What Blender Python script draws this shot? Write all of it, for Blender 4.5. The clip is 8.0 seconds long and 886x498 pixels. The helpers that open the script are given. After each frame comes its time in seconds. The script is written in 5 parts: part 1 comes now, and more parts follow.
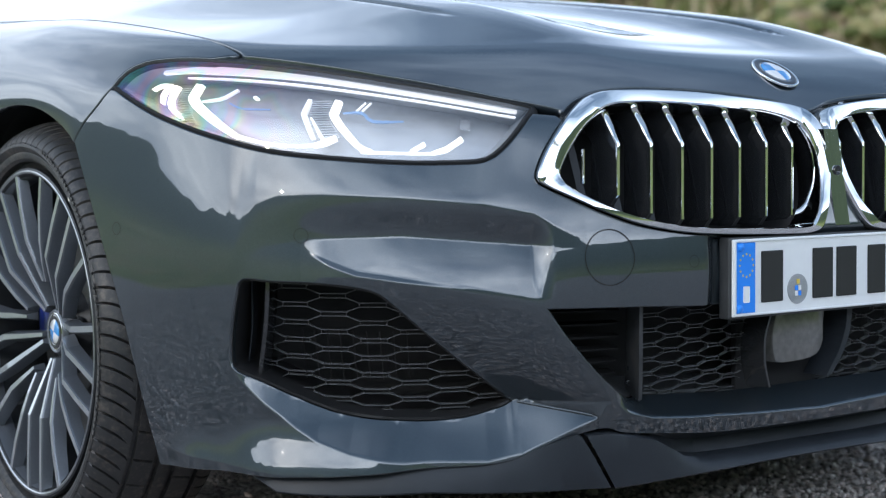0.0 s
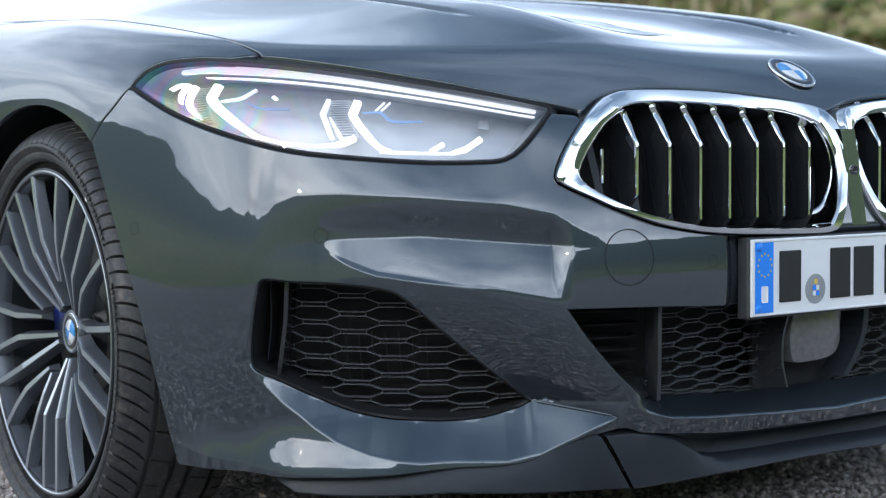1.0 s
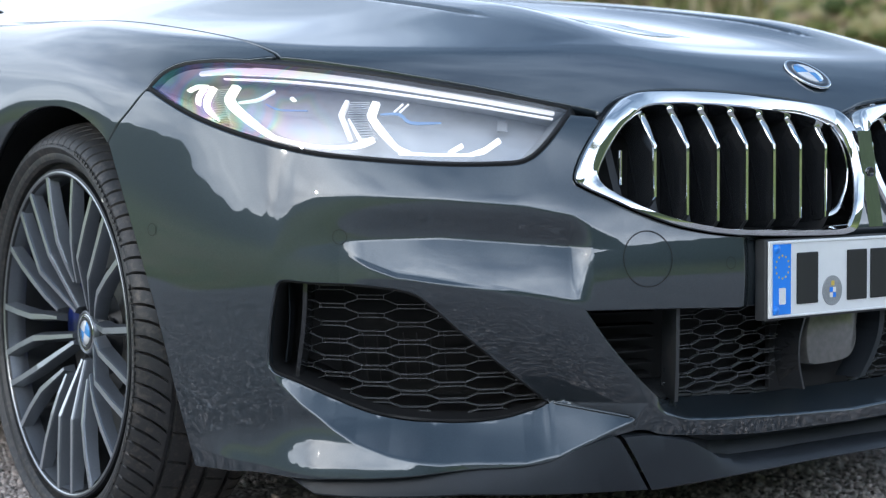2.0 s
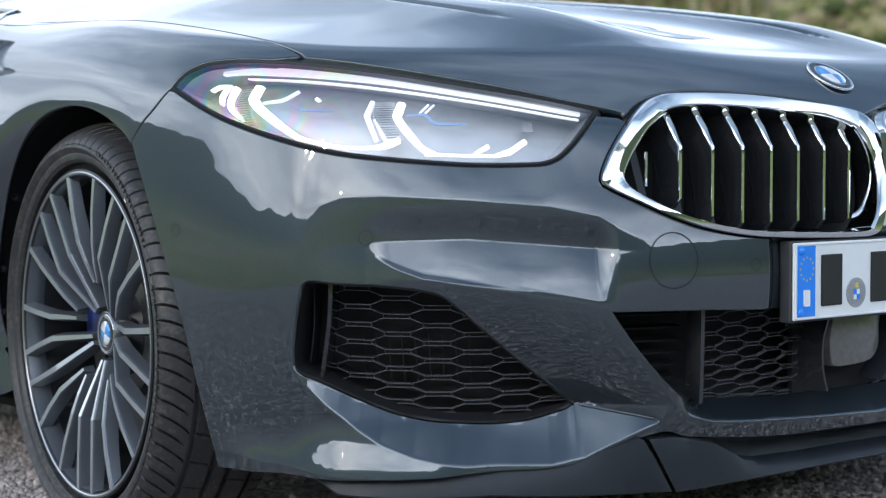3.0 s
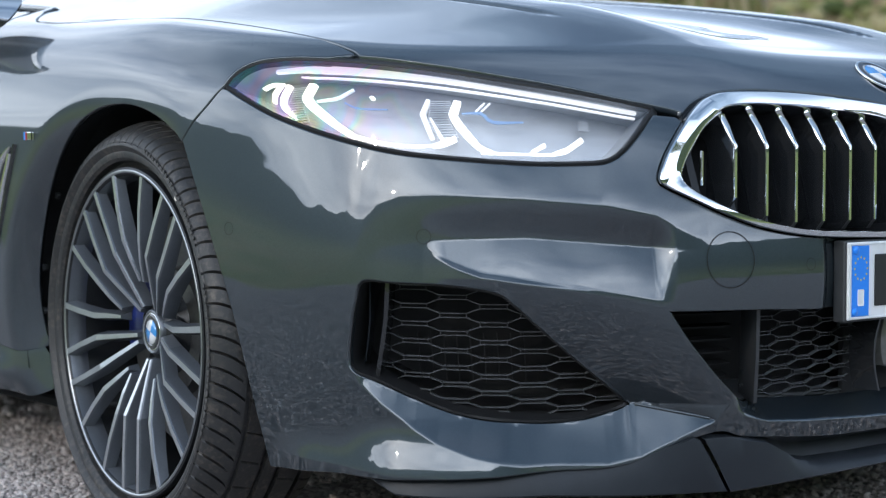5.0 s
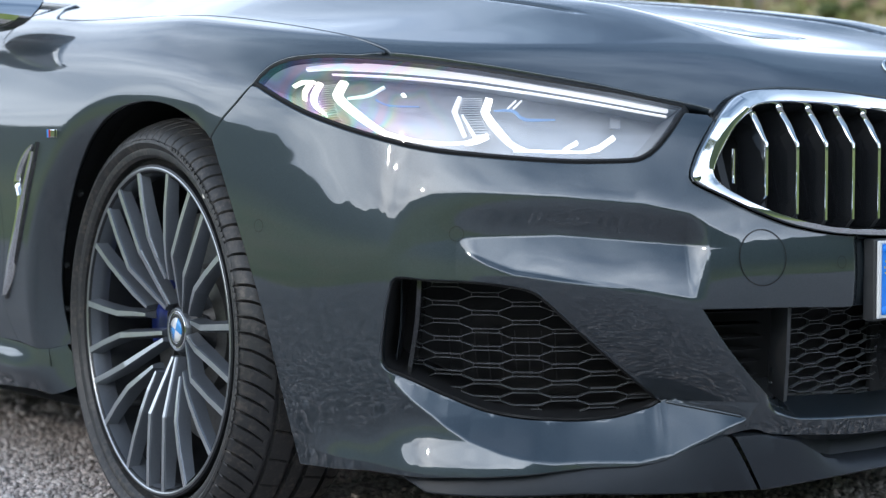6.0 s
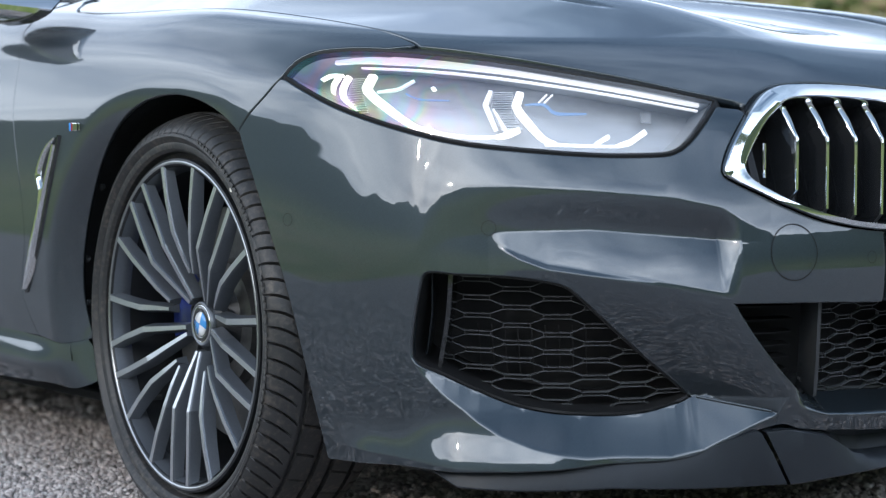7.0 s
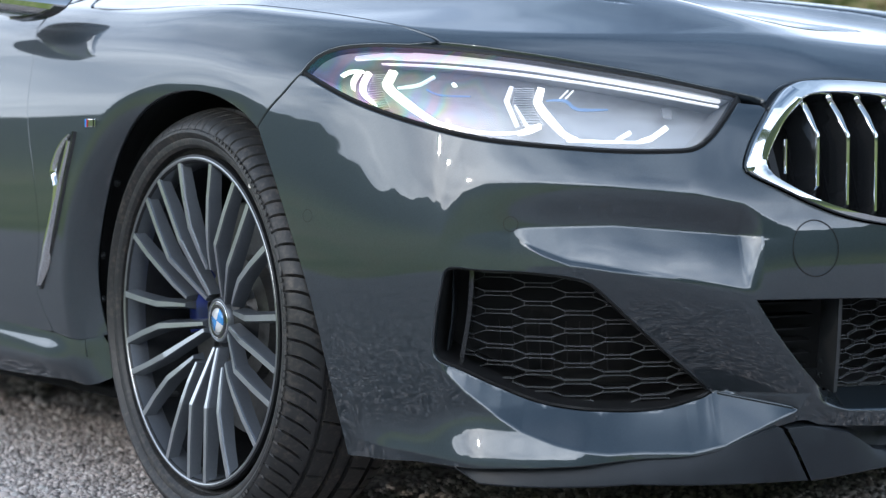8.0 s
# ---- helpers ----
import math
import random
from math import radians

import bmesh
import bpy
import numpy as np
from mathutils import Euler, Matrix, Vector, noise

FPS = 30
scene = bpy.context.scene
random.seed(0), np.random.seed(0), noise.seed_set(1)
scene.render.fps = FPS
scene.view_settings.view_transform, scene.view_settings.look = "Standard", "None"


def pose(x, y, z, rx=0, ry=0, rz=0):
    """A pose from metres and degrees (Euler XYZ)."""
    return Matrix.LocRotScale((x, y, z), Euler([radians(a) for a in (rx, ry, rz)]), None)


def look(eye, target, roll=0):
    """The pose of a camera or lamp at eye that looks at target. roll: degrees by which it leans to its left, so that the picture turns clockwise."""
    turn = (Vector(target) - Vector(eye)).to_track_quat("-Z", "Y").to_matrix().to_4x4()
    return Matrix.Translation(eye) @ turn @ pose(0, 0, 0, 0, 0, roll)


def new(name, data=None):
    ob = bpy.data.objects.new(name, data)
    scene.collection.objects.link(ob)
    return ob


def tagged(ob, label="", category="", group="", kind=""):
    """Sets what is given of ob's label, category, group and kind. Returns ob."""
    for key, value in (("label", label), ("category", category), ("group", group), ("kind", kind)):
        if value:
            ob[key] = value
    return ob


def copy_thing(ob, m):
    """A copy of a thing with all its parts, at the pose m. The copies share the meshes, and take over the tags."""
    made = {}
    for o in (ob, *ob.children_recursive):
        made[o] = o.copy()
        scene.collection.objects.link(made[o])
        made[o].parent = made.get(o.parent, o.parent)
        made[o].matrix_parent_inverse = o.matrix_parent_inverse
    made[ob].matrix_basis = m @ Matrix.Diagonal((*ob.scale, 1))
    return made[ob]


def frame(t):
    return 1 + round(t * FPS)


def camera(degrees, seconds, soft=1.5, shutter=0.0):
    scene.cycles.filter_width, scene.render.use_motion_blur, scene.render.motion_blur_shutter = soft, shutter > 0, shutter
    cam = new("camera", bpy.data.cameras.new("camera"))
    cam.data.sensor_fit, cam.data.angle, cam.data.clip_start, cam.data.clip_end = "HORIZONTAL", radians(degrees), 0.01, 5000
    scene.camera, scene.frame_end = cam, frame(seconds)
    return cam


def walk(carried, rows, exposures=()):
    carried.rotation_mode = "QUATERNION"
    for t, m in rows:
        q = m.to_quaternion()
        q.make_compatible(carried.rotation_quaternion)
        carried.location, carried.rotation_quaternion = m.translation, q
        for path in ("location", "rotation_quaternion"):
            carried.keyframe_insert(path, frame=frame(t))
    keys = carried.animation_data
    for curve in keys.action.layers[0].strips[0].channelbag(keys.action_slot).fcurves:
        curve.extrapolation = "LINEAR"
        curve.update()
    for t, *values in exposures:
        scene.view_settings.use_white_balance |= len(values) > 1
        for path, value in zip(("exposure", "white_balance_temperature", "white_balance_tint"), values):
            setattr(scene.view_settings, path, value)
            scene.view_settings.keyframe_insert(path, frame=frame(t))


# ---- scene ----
cam = camera(27.4, 8.0, soft=1.2)
PATH = [
    (0, (-2.206, -2.657, 0.623), (-0.963, -1.095, 0.512), -0.4),
    (0.5, (-2.217, -2.647, 0.624), (-0.972, -1.086, 0.512), -0.4),
    (1, (-2.229, -2.636, 0.623), (-0.983, -1.076, 0.512), -0.4),
    (1.5, (-2.241, -2.627, 0.624), (-0.993, -1.068, 0.513), -0.4),
    (3, (-2.283, -2.586, 0.624), (-1.029, -1.032, 0.515), -0.2),
    (3.5, (-2.302, -2.569, 0.626), (-1.045, -1.018, 0.515), -0.2),
    (4, (-2.319, -2.555, 0.623), (-1.061, -1.005, 0.515), -0.1),
    (4.5, (-2.333, -2.54, 0.626), (-1.073, -0.991, 0.516), -0.1),
    (6, (-2.394, -2.482, 0.616), (-1.121, -0.943, 0.509), -0.0),
    (6.5, (-2.416, -2.461, 0.616), (-1.138, -0.927, 0.506), 0.1),
    (7, (-2.435, -2.44, 0.614), (-1.153, -0.91, 0.502), 0.1),
    (7.5, (-2.45, -2.426, 0.616), (-1.166, -0.897, 0.5), 0.1),
    (8, (-2.462, -2.413, 0.612), (-1.174, -0.887, 0.497), 0.1),
]
walk(cam, [(t, look(eye, target, roll)) for t, eye, target, roll in PATH])
cam.data.dof.use_dof, cam.data.dof.focus_distance, cam.data.dof.aperture_fstop = True, 2.72, 4.4

# ---- light: a bright, thinly clouded sky with a veiled sun ----
SUN_EL, SUN_AZ = 21.5, 261
world = bpy.data.worlds.new("sky")
scene.world = world
world.use_nodes = True
wn, wl = world.node_tree.nodes, world.node_tree.links
sky = wn.new("ShaderNodeTexSky")
sky.sky_type, sky.sun_disc = "NISHITA", False
sky.sun_elevation, sky.sun_rotation = radians(SUN_EL), radians(SUN_AZ)
place = wn.new("ShaderNodeTexCoord")
flat = wn.new("ShaderNodeMapping")
flat.inputs["Scale"].default_value = (1.0, 1.0, 2.6)
cloud = wn.new("ShaderNodeTexNoise")
cloud.inputs["Scale"].default_value, cloud.inputs["Detail"].default_value, cloud.inputs["Roughness"].default_value = 2.4, 7, .6
ramp = wn.new("ShaderNodeValToRGB")
ramp.color_ramp.elements[0].position, ramp.color_ramp.elements[1].position = .37, .65
ramp.color_ramp.elements[0].color, ramp.color_ramp.elements[1].color = (4.2, 5.0, 6.3, 1), (10.4, 11.4, 12.6, 1)
mixer = wn.new("ShaderNodeMix")
mixer.data_type = "RGBA"
mixer.inputs[0].default_value = .8
# thin cloud is brighter towards the horizon and lets blue through overhead
up = wn.new("ShaderNodeSeparateXYZ")
wl.new(place.outputs["Generated"], up.inputs[0])
height = wn.new("ShaderNodeValToRGB")
height.color_ramp.elements[0].position, height.color_ramp.elements[1].position = .08, 1.0
height.color_ramp.elements[0].color, height.color_ramp.elements[1].color = (1.6, 1.6, 1.6, 1), (.33, .39, .47, 1)
for at, tint in ((.25, (1.5, 1.5, 1.5)), (.48, (1.38, 1.4, 1.44)), (.54, (1.12, 1.16, 1.22)), (.62, (.60, .65, .72)), (.71, (.30, .36, .43)), (.80, (.17, .22, .28)), (.91, (.12, .17, .23))):
    height.color_ramp.elements.new(at).color = (*tint, 1)
# the southern half of the sky is the brighter one
toward = wn.new("ShaderNodeVectorMath")
toward.operation = "DOT_PRODUCT"
toward.inputs[1].default_value = (-1, 0, 0)
glow = wn.new("ShaderNodeMapRange")
glow.inputs["From Min"].default_value, glow.inputs["From Max"].default_value = -1, 1
glow.inputs["To Min"].default_value, glow.inputs["To Max"].default_value = 1.1, 1.48
south = wn.new("ShaderNodeVectorMath")
south.operation = "DOT_PRODUCT"
south.inputs[1].default_value = (.1, -.995, 0)
wl.new(place.outputs["Generated"], south.inputs[0])
wl.new(place.outputs["Generated"], toward.inputs[0])
wl.new(south.outputs["Value"], glow.inputs["Value"])
lit = wn.new("ShaderNodeVectorMath")
lit.operation = "SCALE"
shade = wn.new("ShaderNodeMix")
shade.data_type, shade.blend_type = "RGBA", "MULTIPLY"
shade.inputs[0].default_value = 1
# the bright cloud bank stands lower in the north-east
dip, stand = wn.new("ShaderNodeMapRange"), wn.new("ShaderNodeMath")
dip.inputs["From Min"].default_value, dip.inputs["From Max"].default_value = -.62, -.12
dip.inputs["To Min"].default_value, dip.inputs["To Max"].default_value = .29, 0
stand.operation = "ADD"
wl.new(toward.outputs["Value"], dip.inputs["Value"])
wl.new(dip.outputs[0], stand.inputs[0])
wl.new(up.outputs["Z"], stand.inputs[1])
wl.new(stand.outputs[0], height.inputs["Fac"])
wl.new(place.outputs["Generated"], flat.inputs["Vector"])
wl.new(flat.outputs["Vector"], cloud.inputs["Vector"])
wl.new(cloud.outputs["Fac"], ramp.inputs["Fac"])
wl.new(ramp.outputs["Color"], shade.inputs[6])
wl.new(height.outputs["Color"], shade.inputs[7])
wl.new(sky.outputs["Color"], mixer.inputs[6])
wl.new(shade.outputs[2], lit.inputs[0])
wl.new(glow.outputs[0], lit.inputs["Scale"])
wl.new(lit.outputs[0], mixer.inputs[7])
wl.new(mixer.outputs[2], wn["Background"].inputs["Color"])
wn["Background"].inputs["Strength"].default_value = .212
sun = new("sun", bpy.data.lights.new("sun", "SUN"))
sun.data.energy, sun.data.angle, sun.data.color = .5, radians(.53), (1, .95, .88)
sun.matrix_world = look((0, 0, 0), (-math.sin(radians(SUN_AZ)) * math.cos(radians(SUN_EL)), -math.cos(radians(SUN_AZ)) * math.cos(radians(SUN_EL)), -math.sin(radians(SUN_EL))))
scene.view_settings.exposure = 0.0


# ---- materials ----
def material(name, color, rough=.5, metal=0.0, coat=0.0, grain=0.0, grain_size=200.0, bump=0.0, emit=0.0, spec=.5, coat_rough=.03):
    mat = bpy.data.materials.new(name)
    mat.use_nodes = True
    nodes, links = mat.node_tree.nodes, mat.node_tree.links
    b = nodes["Principled BSDF"]
    b.inputs["Base Color"].default_value = (*color, 1)
    b.inputs["Roughness"].default_value, b.inputs["Metallic"].default_value = rough, metal
    b.inputs["Coat Weight"].default_value, b.inputs["Coat Roughness"].default_value = coat, coat_rough
    b.inputs["Specular IOR Level"].default_value = spec
    if emit:
        b.inputs["Emission Color"].default_value, b.inputs["Emission Strength"].default_value = (*color, 1), emit
    if grain or bump:
        where = nodes.new("ShaderNodeTexCoord")
        fine, broad = nodes.new("ShaderNodeTexNoise"), nodes.new("ShaderNodeTexNoise")
        fine.inputs["Scale"].default_value, broad.inputs["Scale"].default_value = grain_size, grain_size / 25
        fine.inputs["Detail"].default_value = broad.inputs["Detail"].default_value = 4
        for tex in (fine, broad):
            links.new(where.outputs["Object"], tex.inputs["Vector"])
        if grain:
            both = nodes.new("ShaderNodeMath")
            both.operation = "ADD"
            links.new(fine.outputs["Fac"], both.inputs[0])
            links.new(broad.outputs["Fac"], both.inputs[1])
            tone = nodes.new("ShaderNodeMapRange")
            tone.inputs["From Min"].default_value, tone.inputs["From Max"].default_value = .6, 1.4
            tone.inputs["To Min"].default_value, tone.inputs["To Max"].default_value = 1 - grain, 1 + grain
            links.new(both.outputs[0], tone.inputs["Value"])
            mul = nodes.new("ShaderNodeVectorMath")
            mul.operation = "SCALE"
            mul.inputs[0].default_value = color
            links.new(tone.outputs[0], mul.inputs["Scale"])
            links.new(mul.outputs[0], b.inputs["Base Color"])
            wear = nodes.new("ShaderNodeMapRange")
            wear.inputs["From Min"].default_value, wear.inputs["From Max"].default_value = .3, .7
            wear.inputs["To Min"].default_value, wear.inputs["To Max"].default_value = max(0, rough - .5 * grain * rough), min(1, rough + .5 * grain * rough)
            links.new(broad.outputs["Fac"], wear.inputs["Value"])
            links.new(wear.outputs[0], b.inputs["Roughness"])
        if bump:
            bm = nodes.new("ShaderNodeBump")
            bm.inputs["Strength"].default_value, bm.inputs["Distance"].default_value = 1, bump
            links.new(fine.outputs["Fac"], bm.inputs["Height"])
            links.new(bm.outputs["Normal"], b.inputs["Normal"])
    return mat


def paint_material():
    """Grey metallic car paint: fine flakes under a clear coat."""
    mat = material("grey_metallic_paint", (.046, .060, .071), rough=.55, metal=1.0, coat=1.0, coat_rough=.018)
    nodes, links = mat.node_tree.nodes, mat.node_tree.links
    b = nodes["Principled BSDF"]
    where = nodes.new("ShaderNodeTexCoord")
    flake = nodes.new("ShaderNodeTexVoronoi")
    flake.inputs["Scale"].default_value = 1400
    links.new(where.outputs["Object"], flake.inputs["Vector"])
    tone = nodes.new("ShaderNodeMapRange")
    tone.inputs["To Min"].default_value, tone.inputs["To Max"].default_value = .85, 1.15
    links.new(flake.outputs["Color"], tone.inputs["Value"])
    mul = nodes.new("ShaderNodeVectorMath")
    mul.operation = "SCALE"
    mul.inputs[0].default_value = (.046, .060, .071)
    b.inputs["Coat IOR"].default_value = 1.92
    links.new(tone.outputs[0], mul.inputs["Scale"])
    links.new(mul.outputs[0], b.inputs["Base Color"])
    return mat


def glass_material(name, tint=(1, 1, 1), film=False):
    """A clear sheet: lets light through and mirrors at grazing angles."""
    mat = bpy.data.materials.new(name)
    mat.use_nodes = True
    nodes, links = mat.node_tree.nodes, mat.node_tree.links
    nodes.remove(nodes["Principled BSDF"])
    clear, gloss, mix, fres = nodes.new("ShaderNodeBsdfTransparent"), nodes.new("ShaderNodeBsdfGlossy"), nodes.new("ShaderNodeMixShader"), nodes.new("ShaderNodeFresnel")
    clear.inputs["Color"].default_value = (*tint, 1)
    gloss.inputs["Roughness"].default_value = .02
    fres.inputs["IOR"].default_value = 1.75
    if film:
        # stressed plastic: interference sheen painted in pale hues, a band round the outer end
        where, hue, band, pale = nodes.new("ShaderNodeTexCoord"), nodes.new("ShaderNodeTexNoise"), nodes.new("ShaderNodeValToRGB"), nodes.new("ShaderNodeMix")
        hue.inputs["Scale"].default_value, hue.inputs["Detail"].default_value, hue.inputs["Distortion"].default_value = 11, 1, .9
        links.new(where.outputs["Object"], hue.inputs["Vector"])
        links.new(hue.outputs["Fac"], band.inputs["Fac"])
        e = band.color_ramp.elements
        e[0].position, e[0].color, e[1].position, e[1].color = .30, (.35, .55, 1.0, 1), .70, (.65, .5, 1.0, 1)
        for at, c in ((.38, (1.0, .4, .8)), (.45, (1.0, .85, .3)), (.51, (.25, 1.0, .65)), (.57, (.4, .55, 1.0)), (.63, (1.0, .4, .7))):
            e.new(at).color = (*c, 1)
        apart, reach = nodes.new("ShaderNodeSeparateXYZ"), nodes.new("ShaderNodeMapRange")
        links.new(where.outputs["Object"], apart.inputs[0])
        links.new(apart.outputs["Y"], reach.inputs["Value"])
        reach.inputs["From Min"].default_value, reach.inputs["From Max"].default_value = -.60, -.46
        pale.data_type = "RGBA"
        pale.inputs[6].default_value = (1, 1, 1, 1)
        links.new(reach.outputs[0], pale.inputs[0])
        links.new(band.outputs["Color"], pale.inputs[7])
        links.new(pale.outputs[2], gloss.inputs["Color"])
        faint = nodes.new("ShaderNodeMix")
        faint.data_type = "RGBA"
        faint.inputs[0].default_value, faint.inputs[6].default_value = .25, (1, 1, 1, 1)
        links.new(pale.outputs[2], faint.inputs[7])
        links.new(faint.outputs[2], clear.inputs["Color"])
    links.new(fres.outputs[0], mix.inputs[0])
    links.new(clear.outputs[0], mix.inputs[1])
    links.new(gloss.outputs[0], mix.inputs[2])
    links.new(mix.outputs[0], nodes["Material Output"].inputs["Surface"])
    return mat


PAINT = paint_material()
CHROME = material("chrome", (.80, .80, .80), rough=.05, metal=1.0)
GLOSS_BLACK = material("gloss_black_plastic", (.02, .021, .023), rough=.12, coat=.5)
BLACK = material("black_plastic", (.042, .044, .047), rough=.5, grain=.25, grain_size=900, bump=.0003)
SATIN = material("satin_dark_grey_plastic", (.024, .028, .034), rough=.42, grain=.15, grain_size=700, bump=.0002, spec=.3)
# near-black closing sheets: the unlit depth behind openings is put into the colour
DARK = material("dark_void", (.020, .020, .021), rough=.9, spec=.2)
RIM_GREY = material("ferric_grey_alloy", (.14, .153, .172), rough=.36, metal=.5, coat=.5, grain=.1, grain_size=300)
RIM_CUT = material("machined_alloy", (.58, .60, .63), rough=.34, metal=1.0, grain=.08, grain_size=500)
RIM_LIP = material("turned_rim_edge", (.36, .37, .385), rough=.3, metal=1.0, grain=.1, grain_size=200)
# dark alloy, blackened further: shade between the spokes is put into its colour
BARREL = material("dark_rim_barrel", (.030, .032, .035), rough=.42, metal=.6, grain=.2, grain_size=90)
WHITE = material("white_plate", (.86, .86, .86), rough=.3, coat=.3, grain=.03, grain_size=60)
BLUE = material("plate_blue", (.015, .26, .92), rough=.3, coat=.3)
INK = material("black_ink", (.02, .02, .02), rough=.45)
LENS = glass_material("headlight_glass", film=True)
LIT = material("lit_white_guide", (1, 1, 1), rough=.3, emit=1.6)
def spline(xs, ys):
    """A smooth curve through a few knots, for arrays."""
    xs, ys = np.array(xs, float), np.array(ys, float)
    m = np.gradient(ys, xs)

    def at(v):
        v = np.clip(np.asarray(v, float), xs[0], xs[-1])
        i = np.clip(np.searchsorted(xs, v) - 1, 0, len(xs) - 2)
        h = xs[i + 1] - xs[i]
        t = (v - xs[i]) / h
        return ((1 + 2 * t) * (1 - t) ** 2 * ys[i] + t * (1 - t) ** 2 * h * m[i]
                + t * t * (3 - 2 * t) * ys[i + 1] + t * t * (t - 1) * h * m[i + 1])
    return at


def smooth(e0, e1, v):
    t = np.clip((np.asarray(v, float) - e0) / (e1 - e0), 0, 1)
    return t * t * (3 - 2 * t)


nose_reach = spline([.05, .17, .25, .36, .47, .53, .58, .63, .68, .73, .78, .9], [.785, .812, .838, .864, .872, .859, .843, .827, .807, .772, .715, .5])
half_width = spline([.05, .17, .30, .45, .60, .70, .76, .85, 1.0], [.90, .918, .94, .955, .957, .948, .93, .89, .8])
squareness = spline([.1, .3, .47, .58, .7, .9], [3.2, 3.2, 3.18, 3.08, 3.0, 2.95])
hood_line = spline([-1.0, -.85, -.75, -.6, -.4, -.1, .3, .8, 1.6], [.57, .676, .740, .784, .822, .866, .910, .950, .998])


def body(x, y, z):
    """Below nought inside the car's closed form, above outside; about metres near the skin."""
    ax = np.abs(x)
    n = squareness(z)
    w = ((ax / half_width(z)) ** n + (np.maximum(-y, 0) / nose_reach(z)) ** n) ** (1 / n)
    rho, turn = np.hypot(y, z - .335), np.arctan2(z - .335, y)
    lip = np.clip((.405 - rho) / .055, 0, 1.25) ** 2
    tuck = (.006 + .018 * (1 - smooth(.5, 1.6, turn))) * smooth(.12, .16, z)
    wall = (w - 1) * .88 + lip * tuck * smooth(-.9, -.65, turn) * (1 - smooth(2.0, 2.25, turn))
    wall = wall - .016 * smooth(-.15, .4, y) * smooth(.70, .90, z)
    rib = .33
    h = hood_line(y) + .030 * smooth(-.74, -.36, y) * np.exp(-((ax - rib) / np.where(ax < rib, .15, .20)) ** 2) - .007 * smooth(-.46, -.36, y) * np.exp(-((ax - .43) / .007) ** 2) - .006 * smooth(-.53, -.45, y) * np.exp(-((ax - .26) / .006) ** 2) - (.049 + .016 * smooth(0, .4, y)) * (np.maximum(ax - .32, 0) / .50) ** 1.4
    h = h + .020 * smooth(-.25, .2, y) * np.sin(np.pi * np.clip((ax - .34) / .48, 0, 1))
    top = (z - h) * .95
    k = .075
    return np.where((wall > -k) & (top > -k), np.hypot(np.maximum(wall + k, 0), np.maximum(top + k, 0)) - k, np.maximum(wall, top))


EYE_O = np.array([0, .15, .42])


def solve(origin, way, lo, hi):
    """How far along each way the skin lies."""
    lo, hi = np.full(len(way), lo), np.full(len(way), hi)
    for _ in range(34):
        mid = (lo + hi) / 2
        p = origin + way * mid[:, None]
        out = body(p[:, 0], p[:, 1], p[:, 2]) > 0
        hi, lo = np.where(out, mid, hi), np.where(out, lo, mid)
    return (lo + hi) / 2


# ---- charts: ways to walk over the skin ----
def knots(at, *pairs):
    return np.interp(at, [p[0] for p in pairs], [p[1] for p in pairs])


def line(*pairs):
    return lambda at: knots(at, *pairs)


BROW = line((28, 4.3), (31, 5.75), (34.4, 6.4), (40.3, 6.86), (45.6, 7.12), (48.9, 7.1), (50.5, 6.5), (51.5, 5.2), (52.2, 3.0))
BAND_TOP = line((28, 3.4), (30.5, 3.6), (40.3, 4.3), (46.5, 4.1), (50, 3.6), (52.2, 2.4))
BAND_LOW = line((28, -.5), (31.2, -.1), (36.6, .96), (40.3, 1.5), (43.2, 1.95), (45, 2.6), (46.4, 3.3), (47.4, 3.8), (49, 3.7), (52.2, 2.3))
BLADE_IN = line((25.6, -9.4), (32.2, -8.2), (33.6, -8.9), (36.6, -9.3), (40.8, -9.18), (44.9, -8.6), (48.1, -7.45), (50.9, -6.07), (52.6, -5.29))
BLADE_OUT = line((25.6, -9.5), (29, -10.8), (31.6, -11.65), (34.2, -11.85), (40.4, -11.45), (44, -10.75), (46.4, -10.0), (48, -9.2), (50.45, -7.5), (52.7, -5.45))
LIP_EDGE = line((0, -11.8), (8, -11.35), (16.7, -10.6), (20.4, -10.1), (23.0, -9.3), (24.6, -8.0))
LIP_IN = line((0, -10.05), (10, -9.88), (15.5, -9.45), (20.9, -8.95), (22.7, -8.5), (24.6, -7.3))


ARM_MOUTH = ((-1, 30.6), (.7, 30.5), (3.5, 28.3), (6.5, 25.6), (8.2, 24.5), (9.4, 25.4))
ARM_INTAKE = ((-1, 43), (.1, 40.9), (1.85, 39.2), (4.5, 36.3), (8.3, 32), (9.4, 25.9))
ARM_DEEP = ((-1.5, .0), (.1, .008), (4, .036), (8.2, .056), (9.4, .009))


